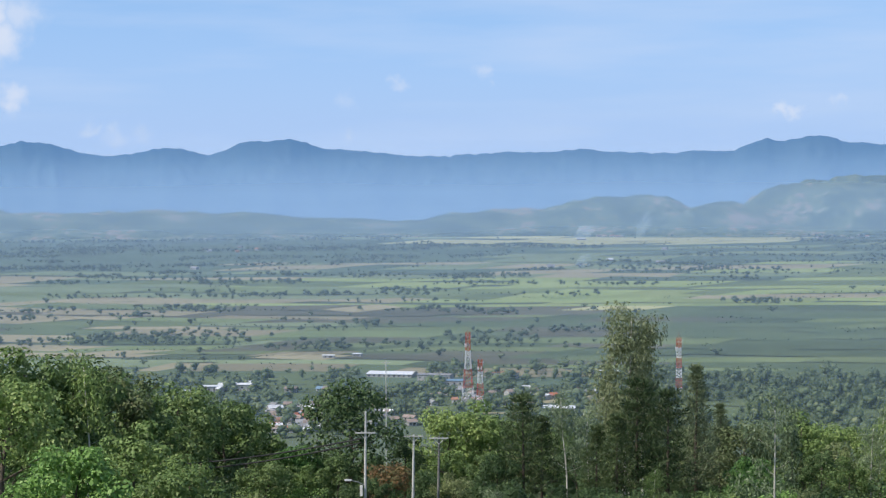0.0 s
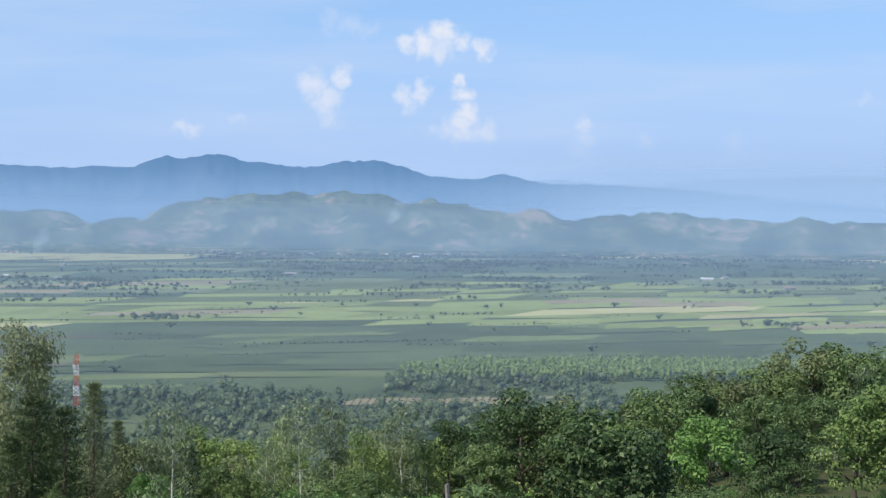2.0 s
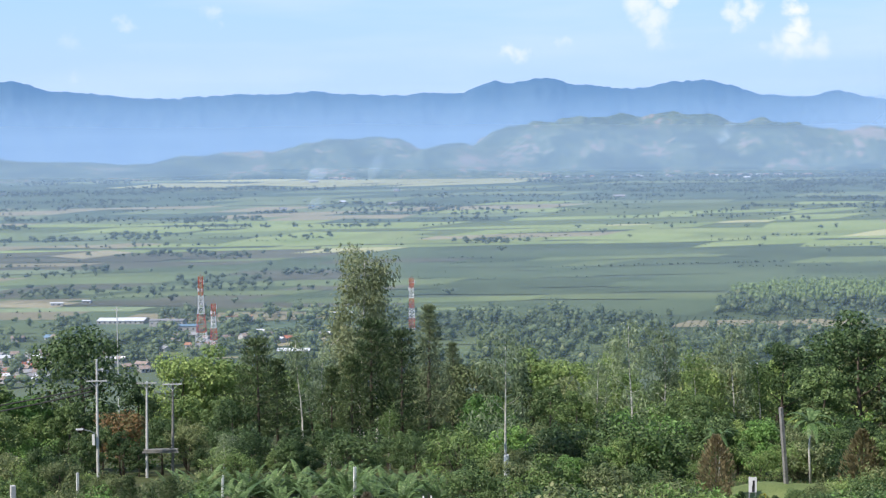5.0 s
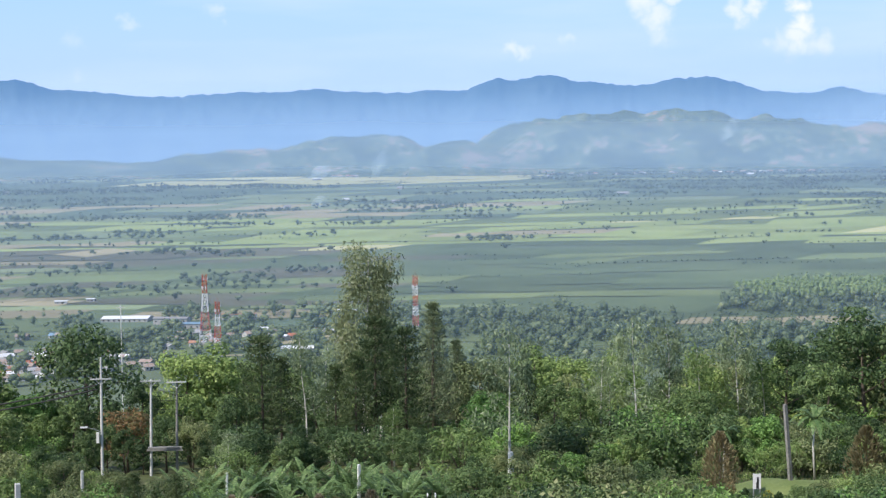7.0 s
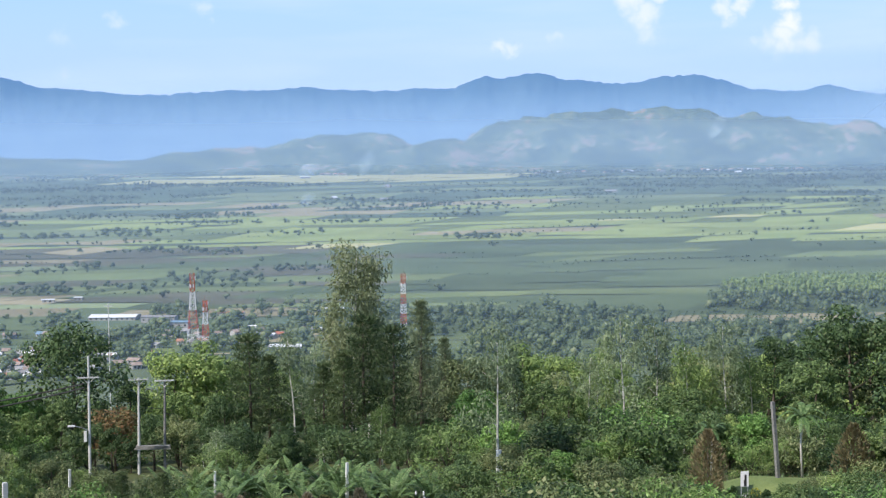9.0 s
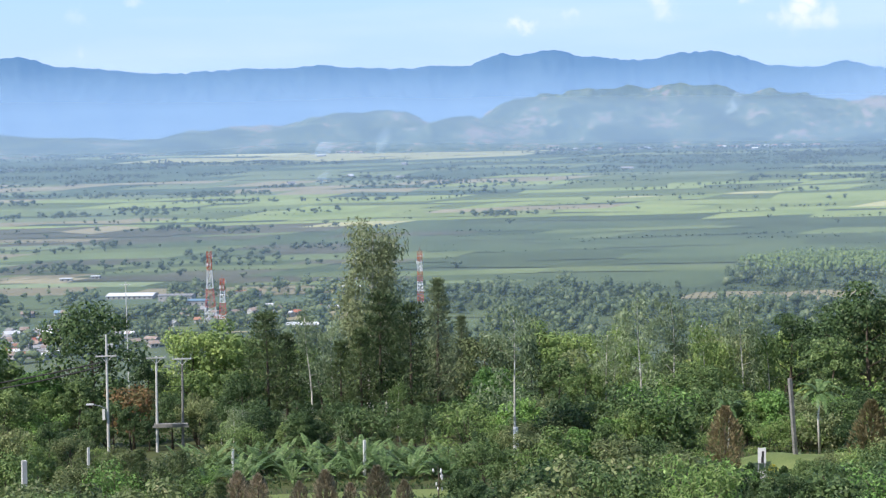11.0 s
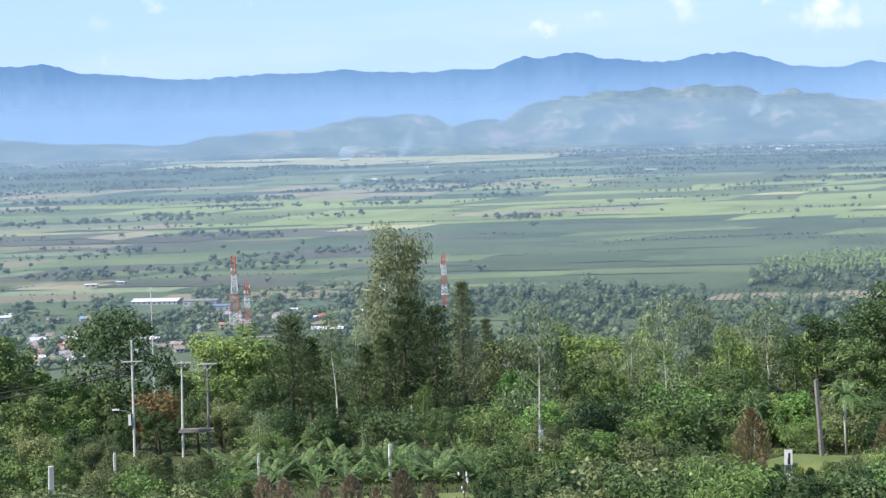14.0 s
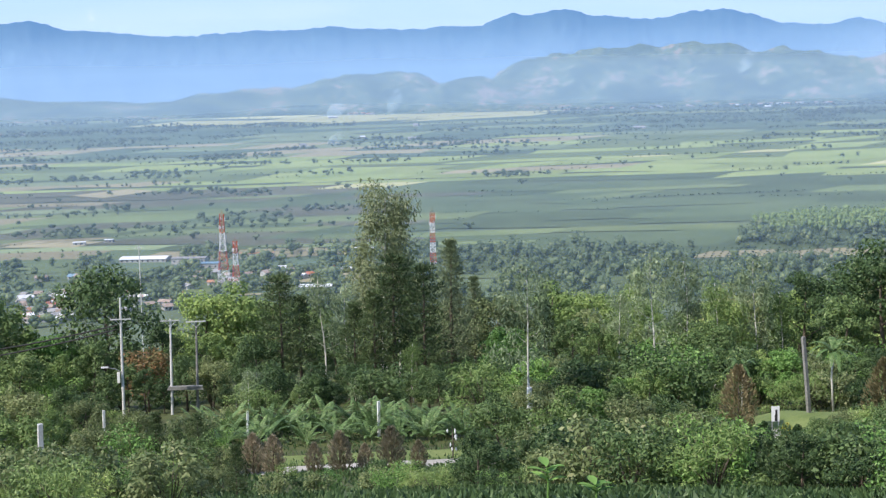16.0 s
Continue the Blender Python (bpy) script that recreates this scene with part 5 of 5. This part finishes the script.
def build_village():
    rng = random.Random(51)
    names = ["red", "orange", "grey", "white", "blue", "rusty brown"]
    # clusters: azimuth, distance, spread in degrees and metres, how many
    for az, d, sa, sd, n in ((-13.8, 1075, 0.8, 60, 58), (-10.6, 1085, 1.3, 40, 16), (-7.6, 1165, 1.6, 40, 14), (-5.0, 1180, 1.6, 35, 12), (-4.7, 1085, 0.5, 25, 6), (-12.5, 1200, 1.5, 40, 6), (-16.5, 1230, 1.2, 30, 5)):
        for _ in range(n):
            p = spot(az + rng.uniform(-1, 1) * sa, d + rng.uniform(-1, 1) * sd)
            k = rng.choice((0, 2, 2, 3, 3, 4, 5, 5, 2, 5, 1))
            w, l = rng.uniform(4, 6), rng.uniform(5, 9)
            house(rng, p, w, l, rng.uniform(2.4, 3.2), rng.uniform(-0.9, 0.9), ROOFS[k], label="small village house with a %s pitched roof" % names[k])
    for az, d, w, l, h, k, text in ((-10.4, 1300, 22, 36, 2.6, 3, "long white-roofed warehouse beside fields"), (-15.8, 1230, 12, 24, 4.5, 3, "white-roofed farm shed beside dark fields"), (-16.6, 1225, 9, 16, 4, 3, "small farm shed with a white roof"),
                                    (-4.6, 1080, 13, 20, 7, 3, "larger white-walled building with a pale roof"), (-8.9, 1270, 12, 26, 5, 2, "plain shed with a grey roof in the village"), (-12.6, 1430, 6, 10, 2.6, 3, "white-roofed farm building by the road"),
                                    (-11.6, 1440, 5, 7, 2.6, 3, "small white farm building by the road"), (-8.4, 1235, 11, 22, 5, 4, "wide village building with a blue roof"), (-6.6, 1290, 8, 26, 4, 1, "long village building with an orange roof"), (-3.0, 1300, 9, 24, 4, 3, "long low shed with a white roof")):
        house(rng, spot(az, d), w, l, h, rng.uniform(-0.15, 0.15), ROOFS[k], flat=True, label=text)
    # hamlets at the foot of the hills
    for az, d, sa, sd, n in ((5.5, 3900, 2.0, 60, 12), (9.5, 3930, 2.2, 45, 12), (12.6, 3960, 1.2, 30, 9), (-1.5, 3960, 2.0, 30, 5), (18.5, 3950, 2.5, 40, 6), (-15.5, 3350, 2.0, 60, 6)):
        for _ in range(n):
            k = rng.choice((3, 2, 2, 5, 1, 5))
            house(rng, spot(az + rng.uniform(-1, 1) * sa, d + rng.uniform(-1, 1) * sd), rng.uniform(5, 8), rng.uniform(6, 13), rng.uniform(2.6, 3.6), rng.uniform(-0.7, 0.7), ROOFS[k], label="distant hamlet house with %s roof among trees" % names[k])
    # farm buildings far out on the plain
    for _ in range(18):
        az, d = rng.uniform(-25, 29), rng.uniform(2500, 3980)
        k = rng.choice((2, 3, 2, 5))
        house(rng, spot(az, d), rng.uniform(7, 10), rng.uniform(9, 22), rng.uniform(2.8, 4), rng.uniform(-0.5, 0.5), ROOFS[k], label="distant farm building with %s roof among trees" % names[k])


build_village()


# ---------------------------------------------------------------- near slope
def top_at(az, d, el):
    p = spot(az, d)
    return p, EYE + d * math.tan(radians(el)) - p.z


def build_slope_plants():
    rng = random.Random(61)
    # row of low palms behind the path
    for i in range(36):
        az = -8.8 + i * 0.265 + rng.uniform(-0.1, 0.1)
        plant(rng.choice(("low_palm", "low_palm_b")), spot(az, rng.uniform(110, 119)), rng.uniform(1.2, 2.0), rng=rng)
    # browned conifers along the path
    for az, d, el in ((-4.87, 91, -12.3), (-3.97, 90, -11.95), (-3.09, 91, -12.4), (-2.15, 89, -11.85), (-1.2, 91, -12.35), (-6.3, 93, -12.0), (-7.0, 95, -11.9)):
        p, h = top_at(az, d, el)
        plant("cone", p, max(h, 1.5), rng=rng)
    p, h = top_at(10.0, 108, -9.9)
    plant("cone_green", p, h, rng=rng)
    p, h = top_at(14.9, 104, -9.6)
    plant("cone_green", p, max(h, 3), rng=rng)
    # large leafy bushes nearer the camera: kind, azimuth, distance, elevation of the top
    for kind, az, d, el in (("light_b", 4.2, 92, -9.6), ("mid_a", 1.7, 98, -10.2), ("mid_b", 2.9, 90, -12.0), ("mid_b", 12.5, 100, -11.6), ("mid_a", 12.7, 101, -11.3), ("mid_c", 13.6, 102, -11.0), ("mid_b", 14.6, 103, -10.7), ("mid_b", 12.9, 92, -11.5), ("mid_a", 13.9, 94, -11.05), ("mid_c", 12.2, 88, -12.5), ("mid_a", 15.2, 96, -10.4), ("mid_c", 6.2, 92, -10.1), ("dark_a", 7.4, 96, -10.2), ("mid_c", 8.3, 90, -10.6),
                            ("mid_a", 5.4, 84, -11.3), ("dark_b", 3.4, 82, -12.0), ("mid_b", 7.0, 80, -11.9), ("shrub_a", 9.0, 84, -12.2), ("dark_a", 14.1, 82, -11.3), ("mid_b", 15.4, 80, -10.8), ("dark_b", 13.0, 78, -12.6),
                            ("bigleaf", 14.8, 72, -12.3), ("mid_a", 17.2, 84, -9.6), ("mid_c", 19.5, 92, -8.4), ("mid_a", 21.0, 95, -7.8), ("mid_b", 23.2, 100, -7.2), ("mid_a", 1.0, 86, -12.0),
                            ("light_b", -13.8, 104, -10.0), ("mid_c", -12.4, 100, -10.7), ("shrub_c", -11.2, 98, -11.4), ("mid_b", -9.6, 98, -11.2), ("pine_b", -10.3, 99, -11.0), ("pine_a", -8.9, 98, -11.1), ("pine_a", -9.6, 94, -11.6),
                            ("light_a", -15.0, 96, -9.8), ("mid_a", -16.4, 110, -9.2), ("mid_c", -11.0, 112, -10.4), ("mid_c", -14.8, 118, -9.3), ("dark_b", -13.3, 128, -9.4), ("mid_c", -12.6, 120, -9.9), ("dark_b", -16.2, 128, -8.8)):
        p, h = top_at(az, d, el)
        plant(kind, p, max(h, 2.2), rng=rng, sink=0.25 * max(h, 2.2) if kind[:5] not in ("shrub", "pine_") else 0.2)
    # bushes on the steep bank close below; dark leaf colour stands in for shade
    for i in range(60):
        az, d = rng.uniform(0.9, 18), rng.uniform(56, 80)
        if (az < 2.2 and d > 74) or (10.2 < az < 12.1 and d > 66):
            continue
        h = rng.uniform(1.8, 3.6)
        plant(rng.choice(("dark_a", "dark_b", "bigleaf", "shrub_d", "dark_b", "shrub_d")), spot(az, d), h, rng=rng, sink=0.22 * h)
    for i in range(16):
        az, d = rng.uniform(-15, -7.5), rng.uniform(62, 84)
        h = rng.uniform(1.5, 2.8)
        plant(rng.choice(("dark_b", "shrub_d", "pine_b", "mid_c", "shrub_b")), spot(az, d), h, rng=rng, sink=0.2 * h)
    # undergrowth along the front of the wood
    under = ["shrub_a", "shrub_b", "shrub_d", "shrub_c", "shrub_e", "shrub_a", "shrub_d"]
    for i in range(110):
        az, d = rng.uniform(-24, 30), rng.uniform(124, 176)
        if -12.2 < az < -7.5 and d < 150:
            continue
        plant(rng.choice(under), spot(az, d), rng.uniform(2.2, 5.2), rng=rng)
    # young trees closing the front of the wood
    for i in range(60):
        az, d = rng.uniform(0.8, 17), rng.uniform(118, 152)
        if 9.5 < az < 14.5 and d < 126:
            continue
        h = rng.uniform(3.0, 6.0)
        plant(rng.choice(("mid_b", "mid_a", "light_b", "dark_b", "bright_a", "mid_c")), spot(az, d), h, rng=rng, sink=0.25 * h)
    for i in range(48):
        az, d = rng.uniform(-9.5, 1.2), rng.uniform(128, 156)
        if az < -8 and d < 147:
            continue
        h = rng.uniform(3.0, 5.5)
        plant(rng.choice(("dark_b", "pine_b", "mid_b", "dark_a", "mid_c", "airy_b")), spot(az, d), h, rng=rng, sink=0.22 * h)
    # rough scrub over the near slope, leaving the path free
    made = 0
    while made < 170:
        az, d = rng.uniform(-21, 28), rng.uniform(46, 124)
        if (-7.5 < az < 1.8 and 87 < d < 105) or (9.8 < az < 14.5 and 98 < d < 122) or (10.2 < az < 12.0 and d > 70):
            continue
        if d > 104 and -7.5 < az < 2:
            continue
        hmax = 2.8 if not (-7.5 < az < 2) else 1.3
        plant(rng.choice(under + ["shrub_b", "shrub_e"]), spot(az, d), rng.uniform(0.8, hmax), rng=rng)
        made += 1


def build_grass():
    """Tufts of grass and weeds over the near slope."""
    rng = np.random.default_rng(71)
    n = 42000
    az, d = rng.uniform(-22, 28, n), rng.uniform(38, 128, n)
    base = np.array([tuple(spot(a, b)) for a, b in zip(az, d)])
    on_path = (az > -7.5) & (az < 2) & (d > 92.8) & (d < 96.5)
    base = base[~on_path]
    n = len(base)
    v = sprays(rng, base + np.array([0, 0, 0.12]), np.array([0, 0, 1.0]) + rng.normal(size=(n, 3)) * 0.5, np.full(n, 0.34), 0.35)
    tagged(new("weeds", quads("weeds", v, LEAF_DARK)), "rough weeds and grass tufts on the slope", "grass", kind="stuff")


def strip(name, line, width, material, label, category, thick=0.12, up=0.05):
    """A band laid over the ground along azimuth-distance points."""
    m = Mesh()
    pts = [spot(a, d) for a, d in line]
    n = len(pts)
    vs = []
    for i, p in enumerate(pts):
        t = pts[min(i + 1, n - 1)] - pts[max(i - 1, 0)]
        s = Vector((-t.y, t.x, 0)).normalized() * width / 2
        for q in (p - s, p + s):
            z = ground_z(p.x, p.y) + up + thick
            vs += [(q.x, q.y, z), (q.x, q.y, z - thick - 0.6)]
    fs = []
    for i in range(n - 1):
        a, b = i * 4, i * 4 + 4
        fs += [(a, b, b + 2, a + 2), (a + 1, a, a + 2, a + 3), (a, a + 1, b + 1, b), (a + 2, b + 2, b + 3, a + 3)]
    fs += [(0, 2, 3, 1), (n * 4 - 4, n * 4 - 3, n * 4 - 1, n * 4 - 2)]
    m.add(vs, fs)
    return tagged(new(name, m.data(name, material)), label, category, kind="structure")


def build_near_things():
    strip("path", [(-7.5 + 0.4 * i, 94.3 + 0.1 * abs(i - 10)) for i in range(25)], 1.7, PATH, "narrow pale concrete path across the slope", "path")
    strip("path_branch", [(10.2, 96), (10.6, 100), (10.9, 104), (11.1, 108), (11.6, 112)], 1.6, PATH, "short grey path up to the grass bank", "path")
    # mown grass bank
    m = Mesh()
    cols, rows = 22, 8
    vs = []
    for j in range(rows):
        for i in range(cols):
            u, w = i / (cols - 1), j / (rows - 1)
            p = spot(10.4 + 4.8 * u, 107 + 12 * w + 1.5 * math.sin(u * 9))
            bulge = math.sin(math.pi * u) ** 0.5 * math.sin(math.pi * min(w * 1.1, 1)) * 0.9 if 0 < u < 1 else 0
            vs.append((p.x, p.y, p.z + 0.08 + max(bulge, 0) + 0.05 * noise.noise((p.x, p.y, 0))))
    m.add(vs, [(j * cols + i, j * cols + i + 1, (j + 1) * cols + i + 1, (j + 1) * cols + i) for j in range(rows - 1) for i in range(cols - 1)])
    tagged(new("grass_bank", m.data("grass_bank", GRASS, True)), "sunlit mown grass bank beside the path", "grass", kind="structure")
    # strip of lawn beside the path
    strip("lawn", [(-7.2 + 0.45 * i, 99.5) for i in range(20)], 4.0, GRASS, "sunlit lawn strip along the path", "grass", 0.05, 0.02)
    # small board on two legs
    p, h = top_at(11.25, 104, -11.33)
    ob = tagged(new("notice_board"), "small white notice board with dark marks beside the path", "sign")
    ob.location = p
    h = max(h, 1.3)
    m = Mesh()
    m.box((0, 0, h - 0.55), (0.5, 0.06, 0.95))
    part("panel", m.data("panel", PAINT_WHITE), ob)
    for x in (-0.2, 0.2):
        m = Mesh()
        m.box((x, 0.06, h / 2 - 0.2), (0.07, 0.07, h + 0.3))
        part("leg", m.data("leg", STEEL), ob)
    for x, z, w, hh in ((0.05, h - 0.45, 0.13, 0.36), (0.03, h - 0.80, 0.17, 0.40)):
        m = Mesh()
        m.box((x, -0.036, z), (w, 0.012, hh))
        part("mark", m.data("mark", CABLE), ob, "dark vertical mark")
    # yellow-flowered bush beside the board
    rng = np.random.default_rng(77)
    n = 420
    o = in_ball(rng, n, 0.3)
    pos = o * np.array([0.38, 0.38, 0.5]) + np.array([0, 0, 0.62])
    m = Mesh()
    for k in range(5):
        m.tube([(0, 0, -0.1), (math.cos(k * 1.26) * 0.1, math.sin(k * 1.26) * 0.1, 0.4), (math.cos(k * 1.26) * 0.25, math.sin(k * 1.26) * 0.25, 0.85)], [0.02, 0.015, 0.006], 4)
    bush = stand("flowering_bush", m, quads("crown", sprays(rng, pos, o + rng.normal(size=(n, 3)) * 0.5, np.full(n, 0.13), 0.6), LEAF_YELLOW), BARK, "small bush full of yellow flowers beside the board", "shrub")
    bush.location = spot(11.62, 104.3)
    # clipped dark bushes
    for az, d, h in ((10.85, 98, 1.9), (12.0, 98, 1.7)):
        rng = np.random.default_rng(int(az * 10))
        n = 1500
        o = in_ball(rng, n, 0.85)
        o[:, 2] = np.abs(o[:, 2])
        rad = (1 - 0.45 * o[:, 2:3])
        pos = np.concatenate([o[:, :2] * 0.85 * rad, o[:, 2:3] * h], 1)
        m = Mesh()
        m.tube([(0, 0, -0.2), (0, 0, h * 0.7)], [0.08, 0.03], 6)
        ob = stand("clipped_bush", m, quads("crown", sprays(rng, pos, o + rng.normal(size=(n, 3)) * 0.4, np.full(n, 0.2), 0.5), LEAF_DARK), BARK, "dark clipped rounded bush beside the path", "shrub")
        ob.location = spot(az, d)
    # white flowering pot plant by the path's end
    q = spot(0.0, 97.5)
    rng = np.random.default_rng(9)
    for k in range(9):
        m = Mesh()
        c = (rng.uniform(-0.3, 0.3), rng.uniform(-0.2, 0.2), 0.5 + rng.uniform(0, 1.2))
        m.tube([(c[0], c[1], c[2]), (c[0] + 0.02, c[1], c[2] + 0.12), (c[0], c[1], c[2] + 0.24)], [0.02, 0.07, 0.02], 6)
        if k == 0:
            ob = tagged(new("white_flowers"), "cluster of white blooms beside the path", "flowers")
            ob.location = q
            s = Mesh()
            s.tube([(0, 0, -0.1), (0.05, 0, 1.2), (0.0, 0, 2.1)], [0.05, 0.04, 0.02], 6)
            part("stem", s.data("stem", BARK), ob)
        part("bloom", m.data("bloom", PAINT_WHITE, True), ob)
    # young plant with broad upright leaves close below the camera
    for az, d, el in ((3.3, 34, -13.3), (5.0, 36, -14.0)):
        p, h = top_at(az, d, el)
        ob = tagged(new("broad_leaf_plant"), "young plant with broad bright green leaves", "plant")
        ob.location = p
        s = Mesh()
        s.tube([(0, 0, -0.2), (0.03, 0, h * 0.6), (0.0, 0, h * 0.9)], [0.03, 0.025, 0.012], 6)
        part("stem", s.data("stem", LEAF_BRIGHT), ob)
        for k in range(7):
            m = Mesh()
            w = k * 2.4
            z0 = h * (0.55 + 0.06 * k)
            ln = 0.42
            vs = []
            for i in range(6):
                t = i / 5
                wd = 0.11 * math.sin(math.pi * (0.08 + 0.9 * t))
                c = Vector((math.cos(w) * ln * t, math.sin(w) * ln * t, z0 + ln * (0.6 * t - 0.35 * t * t)))
                sd = Vector((-math.sin(w), math.cos(w), 0)) * wd
                vs += [tuple(c - sd + Vector((0, 0, 0.03))), tuple(c), tuple(c + sd + Vector((0, 0, 0.03)))]
            m.add(vs, [(3 * i + a, 3 * i + a + 1, 3 * i + a + 4, 3 * i + a + 3) for i in range(5) for a in (0, 1)])
            part("leaf", m.data("leaf", LEAF_BRIGHT, True), ob)


build_slope_plants()
build_grass()
build_near_things()


# ---------------------------------------------------------------- smoke of field fires
def smoke_material():
    m, nt, N, L, bsdf, out = nodes("thin_smoke")
    tc, n = N("ShaderNodeTexCoord"), N("ShaderNodeTexNoise")
    n.inputs["Scale"].default_value, n.inputs["Detail"].default_value = 0.03, 5
    L(tc.outputs["Object"], n.inputs["Vector"])
    mr = N("ShaderNodeMapRange")
    mr.inputs["From Min"].default_value, mr.inputs["From Max"].default_value = 0.35, 0.75
    mr.inputs["To Max"].default_value = 0.13
    L(n.outputs["Fac"], mr.inputs["Value"])
    tr, mix, df = N("ShaderNodeBsdfTransparent"), N("ShaderNodeMixShader"), N("ShaderNodeBsdfTranslucent")
    df.inputs["Color"].default_value = (0.85, 0.90, 0.95, 1)
    both = N("ShaderNodeAddShader")
    d2 = N("ShaderNodeBsdfDiffuse")
    d2.inputs["Color"].default_value = (0.6, 0.7, 0.8, 1)
    L(df.outputs["BSDF"], both.inputs[0])
    L(d2.outputs["BSDF"], both.inputs[1])
    L(mr.outputs["Result"], mix.inputs[0])
    L(tr.outputs["BSDF"], mix.inputs[1])
    L(both.outputs["Shader"], mix.inputs[2])
    L(mix.outputs["Shader"], out.inputs["Surface"])
    return m


def smoke_plume(az, d, z0, height, wide, drift, seed, material):
    """Thin smoke: a few nested, leaning, uneven sleeves."""
    rng = np.random.default_rng(seed)
    m = Mesh()
    for k in range(2):
        pts, rad = [], []
        ox, f = rng.uniform(-0.2, 0.2) * wide, rng.uniform(0.35, 1.0)
        for i in range(8):
            t = i / 7
            pts.append((ox + drift * t ** 1.3 + rng.normal() * wide * 0.06, rng.normal() * 3, height * t * rng.uniform(0.9, 1.0)))
            rad.append(wide * 0.5 * f * (0.15 + 0.85 * t) * (1 - 0.75 * max(0, t - 0.6) / 0.4))
        m.tube(pts, rad, 10, cap=False)
    ob = tagged(new("smoke_plume", m.data("smoke_plume", material, True)), "thin bluish smoke rising from a field fire", "smoke", "smoke plumes")
    p = spot(az, d)
    ob.location = (p.x, p.y, z0 if z0 is not None else p.z)


SMOKE = smoke_material()
smoke_plume(-1.9, 3860, None, 60, 60, 25, 1, SMOKE)
smoke_plume(-4.0, 3900, None, 26, 70, 40, 2, SMOKE)
smoke_plume(-3.9, 2720, None, 18, 40, 20, 3, SMOKE)
smoke_plume(10.0, 4180, -18, 75, 45, 45, 4, SMOKE)
